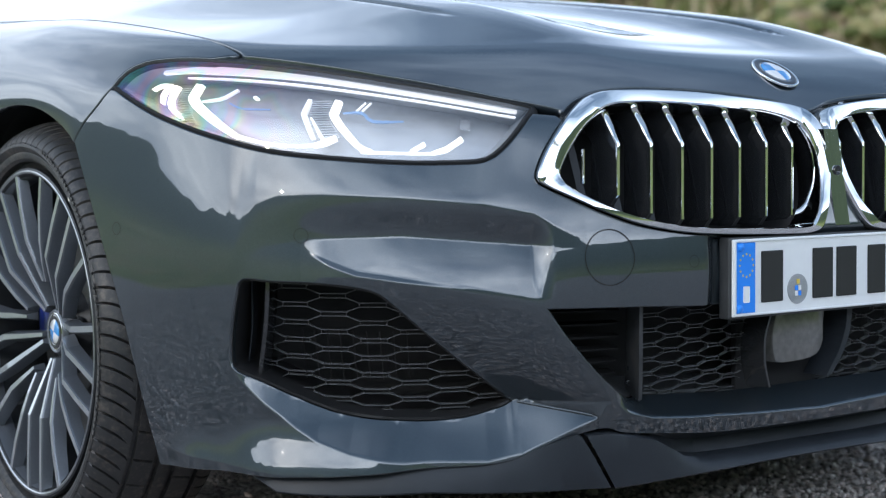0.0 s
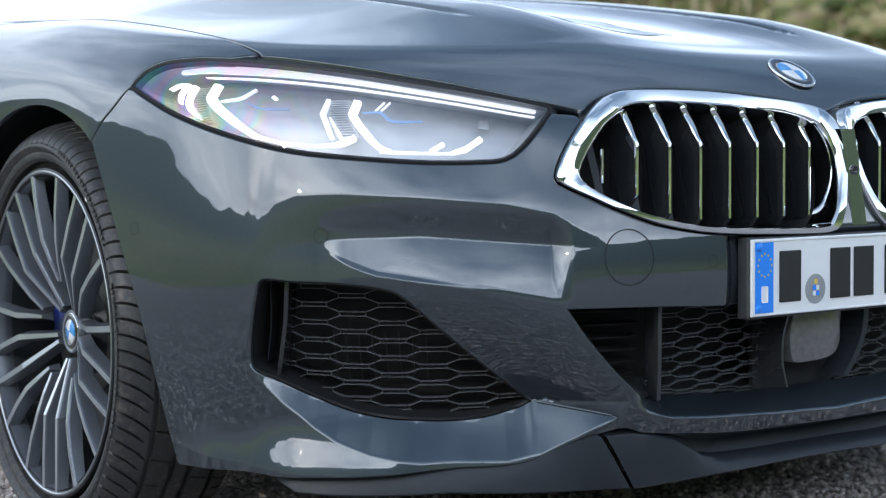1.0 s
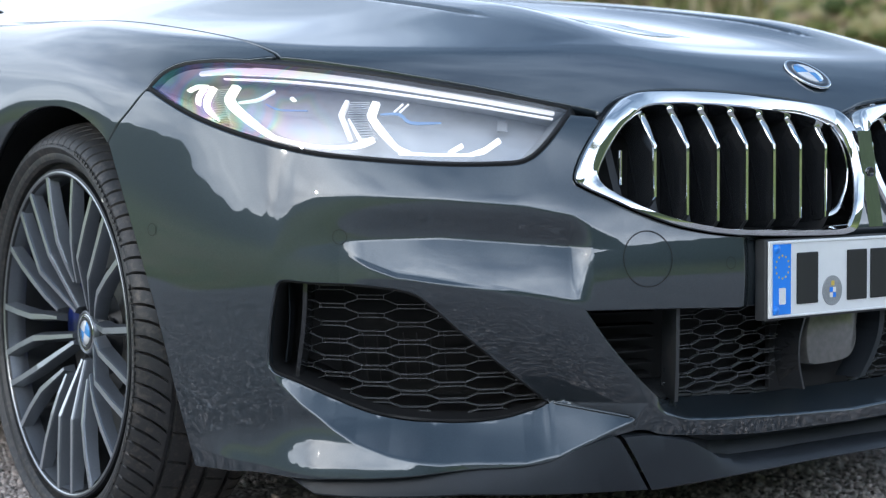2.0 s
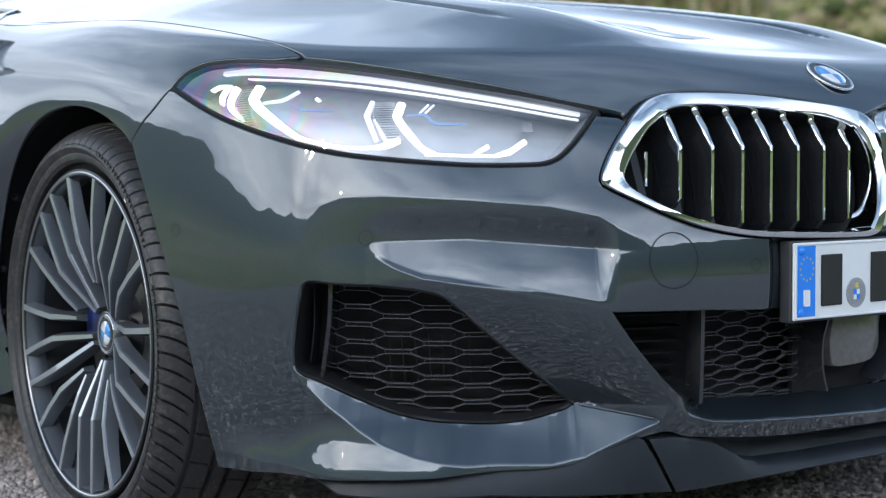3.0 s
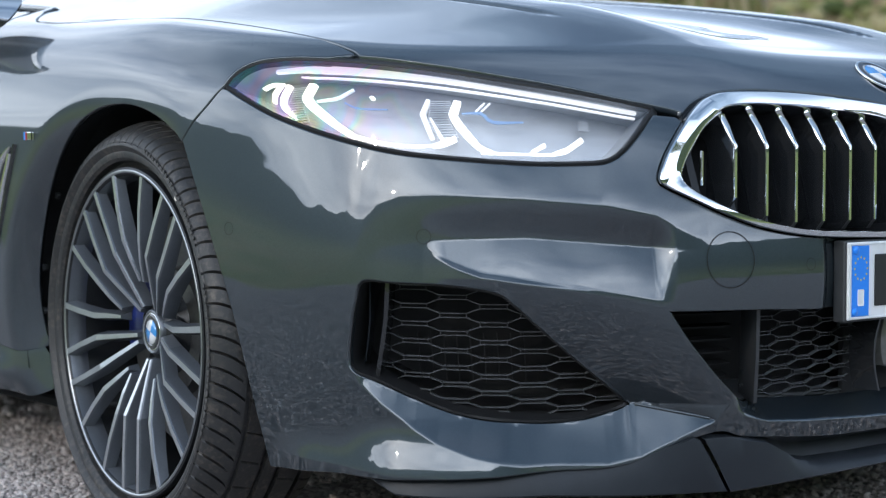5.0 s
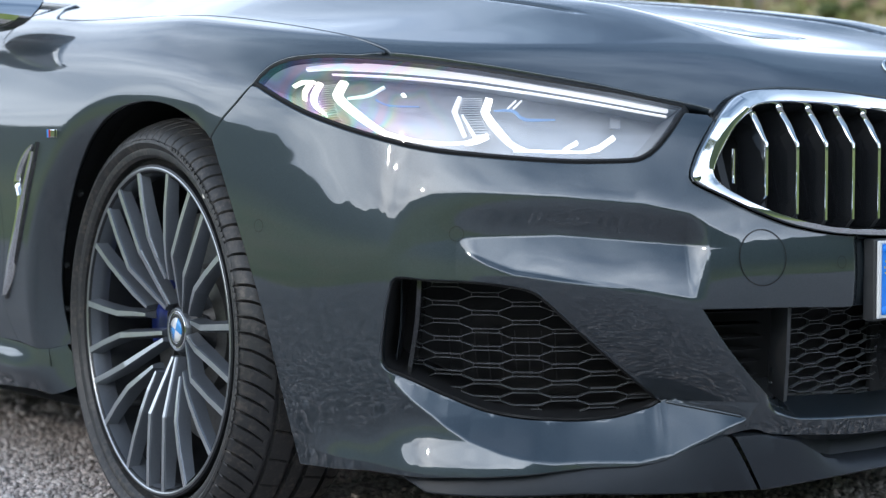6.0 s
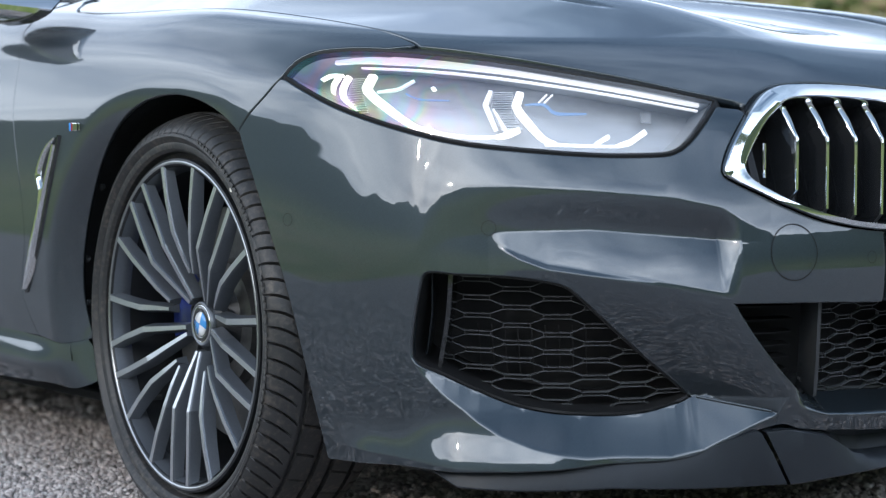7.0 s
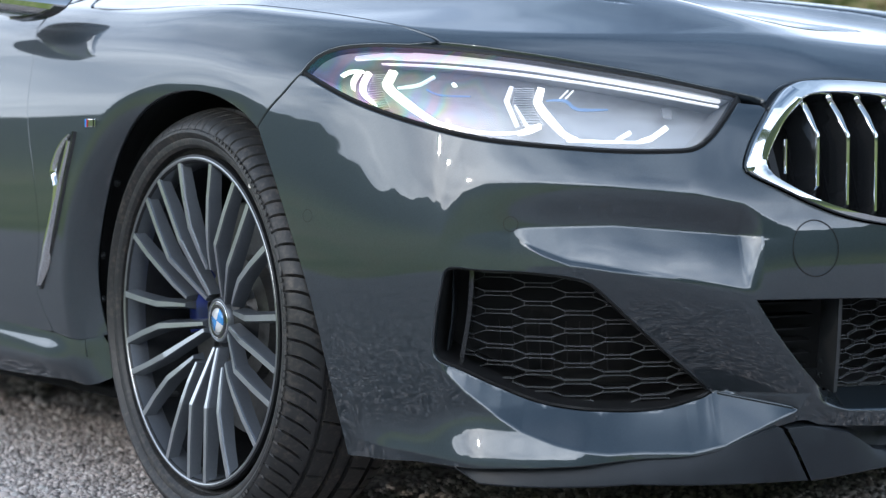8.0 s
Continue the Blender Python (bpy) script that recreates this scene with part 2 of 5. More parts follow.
def relief(az, el):
    """How far the bumper's brow, scoop, arm, blade and lip stand off the plain skin."""
    az = np.abs(az)
    ease = lambda t: np.clip(t, 0, 1) ** 2 * (3 - 2 * np.clip(t, 0, 1)) * .4 + np.clip(t, 0, 1) * .6
    # brow and scoop over the side intake
    brow, top, low = BROW(az), BAND_TOP(az), BAND_LOW(az)
    swell = knots(az, (27, 0), (31, .003), (35, .007), (44, .007), (50, .004), (61, 0))
    d_top = knots(az, (27.5, 0), (29.6, .002), (31.0, .027), (36, .022), (41, .017), (45, .0125), (48, .0075), (50.5, .003), (52, 0))
    d_low = knots(az, (27.5, 0), (29.6, .0), (31.0, .001), (36, .0035), (41, .006), (44, .005), (45.6, .0065), (47.2, .0095), (48, .0075), (50.5, .003), (52, 0))
    up = swell * (1 - smooth(0, 5.0, el - brow))
    v = np.clip((top - el) / np.maximum(top - low, .3), 0, 1)
    down = swell + (-d_top - swell) * ease((brow - el) / np.maximum(brow - top, .3)) + (d_top - d_low) * (v * .8 + v * v * .2)
    out = np.where(el > brow, up, down)
    corner = .004 * (1 - smooth(52, 61, az)) * np.exp(-((el - 5.5) / 5.5) ** 2)
    k = smooth(50.4, 52.8, az)
    out = out * (1 - k) + corner * k
    # arm between the side intake and the mouth
    a_m = knots(-el, *ARM_MOUTH)
    a_i = knots(-el, *ARM_INTAKE)
    deep = knots(-el, *ARM_DEEP)
    t = np.clip((az - a_m) / np.maximum(a_i - a_m, .4), 0, 1)
    w = smooth(-.02, .4, low - el) * (1 - smooth(44.5, 46.8, az))
    out = out * (1 - w) - deep * ease(t) * w
    # blade below the intake, lip below the mouth
    inner, outer = BLADE_IN(az), BLADE_OUT(az)
    meets = knots(-inner, *ARM_DEEP) * ease((az - knots(-inner, *ARM_MOUTH)) / np.maximum(knots(-inner, *ARM_INTAKE) - knots(-inner, *ARM_MOUTH), .4))
    d = .017 * (inner - outer) * knots(az, (25.6, 1.02), (46, 1.02), (49.5, .95), (51.5, .6), (52.6, 0))
    tb = np.clip((el - outer) / np.maximum(inner - outer, .1), 0, 1)
    k = smooth(31.6, 33.5, az)
    blade = -(meets * (1 - k) + d * k) * tb
    out = np.where((az > 25.6) & (az < 52.9) & (el < inner + .5 * smooth(31.9, 32.6, az)), blade, out)
    out = out + (.012 * smooth(27, 35, az) * (1 - smooth(56, 61, az))) * np.clip((-9.4 - el) / 2.8, 0, 1) ** 2 + .020 * smooth(37, 43, az) * (1 - smooth(49, 55, az)) * smooth(8.4, 12.1, -el)
    edge = LIP_EDGE(az)
    lip = -.05 * np.clip((el - edge) / np.maximum(LIP_IN(az) - edge, .2), 0, 1.2) * (1 - smooth(20.5, 24.6, az))
    out = np.where((az < 24.6) & (el < -7.2), np.minimum(out, lip), out)
    # flat pocket behind the plate
    out = out - .014 * (1 - smooth(15.2, 16.4, az)) * smooth(-4, -2.5, el) * (1 - smooth(3.6, 4.6, el))
    return out


def creases():
    """Lines on the bumper along which the skin turns sharply."""
    rows = []
    a = np.arange(25.7, 31.9, .25)
    rows += [np.stack([a, BLADE_IN(a) + d], 1) for d in (.045, -.05, .2, -.2)]
    for f, a0, a1 in ((BROW, 29, 51.2), (BAND_TOP, 29, 50), (BAND_LOW, 28.6, 50), (lambda a: BAND_LOW(a) - .4, 28.6, 50), (BLADE_OUT, 25.7, 52.2), (LIP_EDGE, .3, 24.2)):
        a = np.arange(a0, a1, .25)
        rows += [np.stack([a, f(a) + d], 1) for d in (0, .15, -.15)]
    a = np.arange(.3, 5.4, .25)
    rows += [np.stack([0 * a + k, a], 1) for k in (31.15, 31.0, 30.85, 29.6)]
    return rows


def front(p, off=0.0, shaped=True):
    """Skin by azimuth and elevation, in degrees, as seen from inside the nose."""
    az, el = np.radians(p[:, 0]), np.radians(p[:, 1])
    way = np.stack([-np.sin(az) * np.cos(el), -np.cos(az) * np.cos(el), np.sin(el)], 1)
    r = solve(EYE_O, way, .15, 2.5) + off
    if shaped:
        r = r + relief(p[:, 0], p[:, 1])
    return EYE_O + way * r[:, None]


AXIS = np.array([-.45, 0, .5])


def flank(p, off=0.0):
    """Skin by y and the way round a lengthwise axis inside the wing."""
    th = p[:, 1] / .5
    way = np.stack([-np.cos(th), 0 * th, np.sin(th)], 1)
    origin = np.stack([0 * th + AXIS[0], p[:, 0], 0 * th + AXIS[2]], 1)
    lo, hi = np.full(len(p), .05), np.full(len(p), 1.2)
    for _ in range(34):
        mid = (lo + hi) / 2
        q = origin + way * mid[:, None]
        out = body(q[:, 0], q[:, 1], q[:, 2]) > 0
        hi, lo = np.where(out, mid, hi), np.where(out, lo, mid)
    return origin + way * (lo + off)[:, None]


def lid(p, off=0.0):
    """Skin straight above a place of the plan."""
    origin = np.stack([p[:, 0], p[:, 1], 0 * p[:, 0] + .35], 1)
    way = np.tile([0, 0, 1.0], (len(p), 1))
    lo, hi = np.full(len(p), .02), np.full(len(p), .9)
    for _ in range(34):
        mid = (lo + hi) / 2
        q = origin + way * mid[:, None]
        out = body(q[:, 0], q[:, 1], q[:, 2]) > 0
        hi, lo = np.where(out, mid, hi), np.where(out, lo, mid)
    return origin + way * (lo + off)[:, None]


# ---- outlines and panels ----
def trace(knots, step, closed=True):
    """A smooth line through knots; a knot given twice is a corner."""
    k = [np.array(q, float) for q in knots]
    n = len(k)
    keep, sharp = [], []
    i = 0
    while i < n:
        if i + 1 < n and np.allclose(k[i], k[i + 1]):
            keep.append(k[i]), sharp.append(True)
            i += 2
        else:
            keep.append(k[i]), sharp.append(False)
            i += 1
    n = len(keep)
    out = []
    for i in range(n if closed else n - 1):
        p1, p2 = keep[i], keep[(i + 1) % n]
        p0 = p1 if sharp[i] or (not closed and i == 0) else keep[i - 1]
        p3 = p2 if sharp[(i + 1) % n] or (not closed and i == n - 2) else keep[(i + 2) % n]
        m = max(1, int(np.linalg.norm(p2 - p1) / step))
        for j in range(m):
            t = j / m
            out.append(.5 * (2 * p1 + (p2 - p0) * t + (2 * p0 - 5 * p1 + 4 * p2 - p3) * t * t + (3 * p1 - p0 - 3 * p2 + p3) * t ** 3))
    if not closed:
        out.append(keep[-1])
    return np.array(out)


def within(loop, pts):
    a, b = loop, np.roll(loop, -1, 0)
    hit = np.zeros(len(pts), bool)
    for (x0, y0), (x1, y1) in zip(a, b):
        if y0 == y1:
            continue
        cross = (y0 > pts[:, 1]) != (y1 > pts[:, 1])
        hit ^= cross & (pts[:, 0] < (x1 - x0) * (pts[:, 1] - y0) / (y1 - y0) + x0)
    return hit


def grow(loop, by):
    """The loop moved outwards by so much."""
    area = np.sum(loop[:, 0] * np.roll(loop[:, 1], -1) - np.roll(loop[:, 0], -1) * loop[:, 1])
    t = np.roll(loop, -1, 0) - np.roll(loop, 1, 0)
    t /= np.maximum(np.linalg.norm(t, axis=1), 1e-9)[:, None]
    nrm = np.stack([t[:, 1], -t[:, 0]], 1) * (1 if area > 0 else -1)
    return loop + nrm * by


def cut(loop, holes, step, lines=()):
    """A net of triangles over a flat outline with holes."""
    from mathutils.geometry import delaunay_2d_cdt
    lo, hi = loop.min(0), loop.max(0)
    gx, gy = np.meshgrid(np.arange(lo[0] + step / 2, hi[0], step), np.arange(lo[1] + step / 2, hi[1], step * .87))
    gx[::2] += step / 2
    pts = np.stack([gx.ravel(), gy.ravel()], 1)
    ok = within(loop, pts)
    for h in holes:
        ok &= ~within(h, pts)
    pts = pts[ok]
    edge = np.vstack([loop, *holes])
    near = np.ones(len(pts), bool)
    extra = []
    for row in lines:
        far = within(loop, row)
        for h in holes:
            far &= ~within(grow(h, .12), row)
        extra.append(row[far])
    for q in np.vstack([edge, *extra]) if extra else edge:
        near &= (pts[:, 0] - q[0]) ** 2 + (pts[:, 1] - q[1]) ** 2 > (step * .55) ** 2
    pts = pts[near]
    links, base = [], 0
    for ring in (loop, *holes):
        m = len(ring)
        links += [(base + i, base + (i + 1) % m) for i in range(m)]
        base += m
    for row in extra:
        links += [(base + i, base + i + 1) for i in range(len(row) - 1) if np.linalg.norm(row[i + 1] - row[i]) < .8]
        base += len(row)
    allp = np.vstack([edge, *extra, pts])
    vs, _, fs, _, _, _ = delaunay_2d_cdt([Vector(q) for q in allp], links, [], 0, 1e-5)
    v2 = np.array([tuple(v) for v in vs])
    tri = np.array([f for f in fs if len(f) == 3])
    mid = v2[tri].mean(1)
    ok = within(loop, mid)
    for h in holes:
        ok &= ~within(h, mid)
    return v2, tri[ok]


def mesh_object(name, verts, faces, normals, mat, parent=None, label=""):
    me = bpy.data.meshes.new(name)
    me.from_pydata([tuple(v) for v in verts], [], [tuple(int(i) for i in f) for f in faces])
    me.materials.append(mat)
    for p in me.polygons:
        p.use_smooth = True
    if normals is not None:
        me.normals_split_custom_set_from_vertices([tuple(v) for v in normals])
    ob = new(name, me)
    if parent:
        ob.parent = parent
    if label:
        tagged(ob, label)
    return ob


def panel(name, chart, loop, holes, step, mat, parent, label="", mirror=False, open_at=None, flange=.016, round_=.002, off=0.0, lines=(), **more):
    """A skin panel cut along outlines on a chart, with rounded, turned-in edges."""
    v2, tri = cut(loop, holes, step, lines)
    used, inv = np.unique(tri, return_inverse=True)
    v2, tri = v2[used], inv.reshape(-1, 3)
    e = step * .25
    P = chart(v2, off=off, **more)
    du = chart(v2 + [e, 0], off=off, **more) - chart(v2 - [e, 0], off=off, **more)
    dv = chart(v2 + [0, e], off=off, **more) - chart(v2 - [0, e], off=off, **more)
    N = np.cross(du, dv)
    N /= np.linalg.norm(N, axis=1)[:, None]
    outward = P - np.array([-.2, .4, .35]) if chart is not lid else np.tile([0, 0, 1.0], (len(P), 1))
    if np.median(np.sum(N * outward, 1)) < 0:
        N = -N
    fn = np.cross(P[tri[:, 1]] - P[tri[:, 0]], P[tri[:, 2]] - P[tri[:, 0]])
    flip = np.sum(fn * N[tri[:, 0]], 1) < 0
    tri[flip] = tri[flip][:, ::-1]
    V, F, M = [P], [tri], [N]
    if flange:
        seen = {}
        for a, b, c in tri:
            for i, j in ((a, b), (b, c), (c, a)):
                if (j, i) in seen:
                    del seen[(j, i)]
                else:
                    seen[(i, j)] = 1
        rim = [(i, j) for i, j in seen if open_at is None or not (open_at(v2[i]) and open_at(v2[j]))]
        side = {}
        for i, j in rim:
            t = P[j] - P[i]
            out = np.cross(t, N[i])
            out /= max(np.linalg.norm(out), 1e-9)
            for q in (i, j):
                side[q] = side.get(q, 0) + out
        idx = {q: n for n, q in enumerate(side)}
        if idx:
            keys = np.array(list(idx))
            S = np.array([side[q] for q in keys])
            S /= np.maximum(np.linalg.norm(S, axis=1), 1e-9)[:, None]
            base, m = len(P), len(keys)
            V += [P[keys] + S * round_ - N[keys] * round_, P[keys] + S * round_ - N[keys] * flange]
            M += [S * .9 + N[keys] * .45, S]
            q = []
            for i, j in rim:
                a, b = idx[i], idx[j]
                q += [(j, i, base + a), (j, base + a, base + b), (base + b, base + a, base + m + a), (base + b, base + m + a, base + m + b)]
            F.append(np.array(q))
    V, F, M = np.vstack(V), np.vstack(F), np.vstack(M)
    M /= np.maximum(np.linalg.norm(M, axis=1), 1e-9)[:, None]
    if mirror == "both":
        n = len(V)
        V = np.vstack([V, V * [-1, 1, 1]])
        M = np.vstack([M, M * [-1, 1, 1]])
        F = np.vstack([F, F[:, ::-1] + n])
    elif mirror == "other":
        V, M, F = V * [-1, 1, 1], M * [-1, 1, 1], F[:, ::-1]
    return mesh_object(name, V, F, M, mat, parent, label)


def even(loop, step):
    """The loop with its long sides cut into short ones."""
    out = []
    for a, b in zip(loop, np.roll(loop, -1, 0)):
        m = max(1, int(np.linalg.norm(b - a) / step))
        out += [a + (b - a) * j / m for j in range(m)]
    return np.array(out)


def stretch(loop, a, b):
    """The points of a loop from the one nearest to a, onwards, to the one nearest to b."""
    i = int(np.argmin(np.sum((loop - a) ** 2, 1)))
    j = int(np.argmin(np.sum((loop - b) ** 2, 1)))
    return loop[i:j + 1] if i <= j else np.vstack([loop[i:], loop[:j + 1]])


def resample(loop, n):
    """n points evenly along a closed loop."""
    d = np.r_[0, np.cumsum(np.linalg.norm(np.roll(loop, -1, 0) - loop, axis=1))]
    t = np.linspace(0, d[-1], n, endpoint=False)
    q = np.vstack([loop, loop[:1]])
    return np.stack([np.interp(t, d, q[:, 0]), np.interp(t, d, q[:, 1])], 1)


# ---- outlines on the nose (azimuth, elevation) ----
LAMP = trace([(64.85, 16.21), (64.85, 16.21), (64.1, 17.28), (62.5, 18.04), (60.1, 18.21), (57.95, 18.14), (53.35, 17.63), (46.82, 16.63), (40.35, 15.49), (33.95, 14.48), (30.51, 13.86), (30.51, 13.86),
              (31.8, 12.15), (33.2, 10.6), (34.33, 9.85), (35.98, 9.61), (40.35, 9.53), (46.24, 9.96), (50.36, 10.58), (54.9, 11.83), (59.04, 13.32), (62.06, 14.73)], .5)
KIDNEY = trace([(30.64, 8.42), (30.0, 10.11), (28.67, 12.13), (27.18, 13.9), (25.65, 15.06), (23.05, 15.78), (15.82, 16.23), (7.84, 15.96), (2.6, 15.4), (1.0, 14.5), (.4, 12.9), (.4, 10.03), (1.39, 7.0), (2.65, 4.82), (3.92, 4.13), (6.79, 3.97),
                (16.28, 4.19), (21.61, 4.82), (24.94, 5.76), (28.04, 7.0), (29.95, 7.8)], .4)
KIDNEY_IN = trace([(28.65, 9.0), (27.41, 11.07), (25.65, 13.01), (22.92, 14.56), (16.43, 15.01), (7.91, 14.76), (3.7, 14.03), (2.0, 12.66), (1.6, 10.04), (2.5, 7.02), (4.04, 5.1), (5.62, 4.56),
                   (13.23, 4.64), (18.98, 4.9), (23.97, 5.95), (27.11, 7.27), (28.46, 8.17)], .4)
INTAKE = trace([(51.6, 1.35), (49.3, 1.28), (45.33, 1.13), (42.27, .65), (40.95, -.21), (39.21, -1.85), (36.33, -4.51), (31.96, -8.33), (31.96, -8.33), (33.6, -8.9), (36.64, -9.3), (40.8, -9.18), (44.9, -8.6),
                (48.1, -7.45), (50.94, -6.07), (52.59, -5.29), (52.95, -4.49), (52.73, -2.42), (52.2, .03)], .4)
MOUTH = trace([(30.2, -.81), (30.2, -.81), (22.6, -1.0), (15.3, -1.3), (0, -1.4), (-8, -1.3), (-8, -1.3), (-8, -9.85), (-8, -9.85), (0, -10.05), (10.06, -9.88), (15.5, -9.45), (20.9, -8.95), (22.7, -8.5), (25.17, -6.67), (28.07, -3.61)], .4)
LAMP_EDGE, KIDNEY_EDGE = grow(LAMP, .42), grow(KIDNEY, .16)
SEAM = trace([(69.64, 12.11), (68.24, 13.37), (66.57, 14.59), (65.25, 15.8)], .4, False)
BUMPER = np.vstack([
    trace([(0, -12.9), (12, -12.5), (20, -11.5), (23, -11.0), (25.1, -10.35), (28.96, -11.0), (31.69, -11.79), (34.3, -12.0), (40.4, -11.9), (45.6, -12.15), (50.7, -12.55), (55.5, -13.0), (60.9, -13.8), (60.9, -13.8),
           (61.52, -10.91), (63.13, -3.34), (64.67, 1.47), (67.16, 7.24), (69.63, 12.0), (69.63, 12.0)], .4, False),
    SEAM,
    stretch(LAMP_EDGE, (30.2, 13.6), (64.9, 15.8))[::-1],
    [(28.6, 13.25)],
    stretch(KIDNEY_EDGE, (1.3, 7.2), (28.3, 12.85))[::-1],
    [(.35, 8.8), (0, 8.8)],
])


def to_flank(az_el):
    p = front(np.array(az_el, float), shaped=False)
    return np.stack([p[:, 1], .5 * np.arctan2(p[:, 2] - .5, -.45 - p[:, 0])], 1)


def flank_at(y, z):
    """The wing chart's second coordinate for a place on the side."""
    return .5 * np.arctan2(z - .5, half_width(z) - .45)


HOOD_FRONT = front(np.array([(53.45, 18.58), (47.0, 17.47), (40.35, 16.17), (33.89, 14.88), (27.85, 13.85), (26.9, 14.8), (25.0, 15.8), (21.97, 16.5), (15.9, 16.98), (10.6, 16.98), (4.6, 16.48), (1.9, 15.8), (0, 15.3)]), shaped=False)[:, :2]
HOOD = np.vstack([
    trace([(0, 1.0), (-.72, 1.0), (-.72, 1.0), (-.755, .56), (-.80, .525), (-.836, .477), (-.845, .42), (-.844, .36), (-.834, .22), (-.816, .09), (-.80, -.03), (-.793, -.18), (-.798, -.33), (-.803, -.44), (-.803, -.44)], .012, False)[:-1],
    trace(list(HOOD_FRONT[:4]) + [HOOD_FRONT[4]] * 2 + list(HOOD_FRONT[5:]), .01, False),
])
DEG = .5 * math.pi / 180
ARCH = [((.339 + .024 * smooth(.3, 1.4, a)) * math.cos(a), .335 + (.339 + .024 * smooth(.3, 1.4, a)) * math.sin(a)) for a in np.radians(np.linspace(121, -11.3, 67))]
DOOR_EDGE = [tuple(q) for q in trace([(.452, .2835), (.474, .314), (.492, .347), (.487, .388), (.468, .449), (.470, .508), (.482, .567), (.497, .616), (.509, .666), (.517, .716), (.523, .756), (.536, .79), (.565, .82)], .02, False)]
hood_side = lid(trace([(-.785, .56), (-.807, .53), (-.843, .482), (-.852, .42), (-.851, .36), (-.841, .22), (-.823, .09), (-.807, -.03), (-.800, -.18), (-.805, -.33), (-.811, -.437)], .012, False))
WING = np.vstack([
    [(.585, 55 * DEG)],
    np.stack([hood_side[:, 1], .5 * np.arctan2(hood_side[:, 2] - .5, -.45 - hood_side[:, 0])], 1),
    to_flank(stretch(LAMP_EDGE, (65.2, 16.3), (56.0, 18.45))[::-1]),
    to_flank(SEAM[::-1]) + [.007, 0],
    [(y, flank_at(y, z)) for y, z in ARCH],
    [(y - .0015, flank_at(y, z)) for y, z in DOOR_EDGE],
])
DOOR = np.vstack([[(y + .0015, flank_at(y, z)) for y, z in DOOR_EDGE], [(.60, 48 * DEG), (1.15, 48 * DEG), (1.15, flank_at(0, .297))]])
SHUT = np.vstack([[(y - .03, flank_at(y, z)) for y, z in DOOR_EDGE], [(y + .03, flank_at(y, z)) for y, z in DOOR_EDGE[::-1]]])


# ---- small makers ----
def part(name, bm, mat, parent, label="", smooth_=False):
    """Links a bmesh as one mesh under a thing or a part."""
    me = bpy.data.meshes.new(name)
    for f in bm.faces:
        f.smooth = smooth_
    bm.to_mesh(me)
    bm.free()
    for m in mat if isinstance(mat, list) else [mat]:
        me.materials.append(m)
    ob = new(name, me)
    ob.parent = parent
    return tagged(ob, label) if label else ob


def skin(rings, closed=True, caps=False):
    """A bmesh through rings of equal count."""
    bm = bmesh.new()
    rows = [[bm.verts.new(tuple(p)) for p in ring] for ring in rings]
    n = len(rows[0])
    for a, b in zip(rows, rows[1:]):
        for i in range(n if closed else n - 1):
            j = (i + 1) % n
            bm.faces.new((a[i], a[j], b[j], b[i]))
    if caps:
        bm.faces.new(rows[0][::-1])
        bm.faces.new(rows[-1])
    bmesh.ops.recalc_face_normals(bm, faces=bm.faces)
    return bm


def sharpen(ob, degrees=35):
    """Smooth faces, but crisp where they turn."""
    me = ob.data
    bm = bmesh.new()
    bm.from_mesh(me)
    for f in bm.faces:
        f.smooth = True
    for e in bm.edges:
        e.smooth = len(e.link_faces) == 2 and e.calc_face_angle(0) < radians(degrees)
    bm.to_mesh(me)
    bm.free()
    return ob


def box(lo, hi, bevel=.002, seg=2):
    bm = bmesh.new()
    lo, hi = np.array(lo, float), np.array(hi, float)
    bmesh.ops.create_cube(bm, size=1, matrix=Matrix.Translation(tuple((lo + hi) / 2)) @ Matrix.Diagonal((*(hi - lo), 1)))
    if bevel:
        bmesh.ops.bevel(bm, geom=bm.edges[:], offset=bevel, segments=seg, profile=.5, affect="EDGES")
    return bm


def lathe(profile, n=96):
    """A bmesh turned round the x axis from (x, radius) pairs."""
    a = np.linspace(0, 2 * math.pi, n, endpoint=False)
    return skin([np.stack([0 * a + x, r * np.cos(a), r * np.sin(a)], 1) for x, r in profile])


def ribbon(line, width, off, thick=.006, shaped=False, step=.35):
    """A raised strip along a line on the nose's chart."""
    c = trace(line, step, False)
    t = np.gradient(c, axis=0)
    t /= np.linalg.norm(t, axis=1)[:, None]
    nrm = np.stack([-t[:, 1], t[:, 0]], 1) * (np.asarray(width) / 2 if np.ndim(width) == 0 else np.interp(np.linspace(0, 1, len(c)), np.linspace(0, 1, len(width)), width)[:, None] / 2)
    L, R = c + nrm, c - nrm
    rings = [front(L, off - thick, shaped), front(L, off, shaped), front(R, off, shaped), front(R, off - thick, shaped)]
    return skin([np.array([r[i] for r in rings]) for i in range(len(c))], True, True)


def tube(points, radius, n=8, closed=False):
    """A round bar along places in space."""
    p = np.array(points, float)
    t = np.gradient(p, axis=0)
    t /= np.linalg.norm(t, axis=1)[:, None]
    ref = np.array([0, 0, 1.0]) if abs(t[0, 2]) < .9 else np.array([1.0, 0, 0])
    u = np.cross(t, ref)
    u /= np.linalg.norm(u, axis=1)[:, None]
    v = np.cross(t, u)
    a = np.linspace(0, 2 * math.pi, n, endpoint=False)
    return skin([p[i] + radius * (np.outer(np.cos(a), u[i]) + np.outer(np.sin(a), v[i])) for i in range(len(p))], True, True)


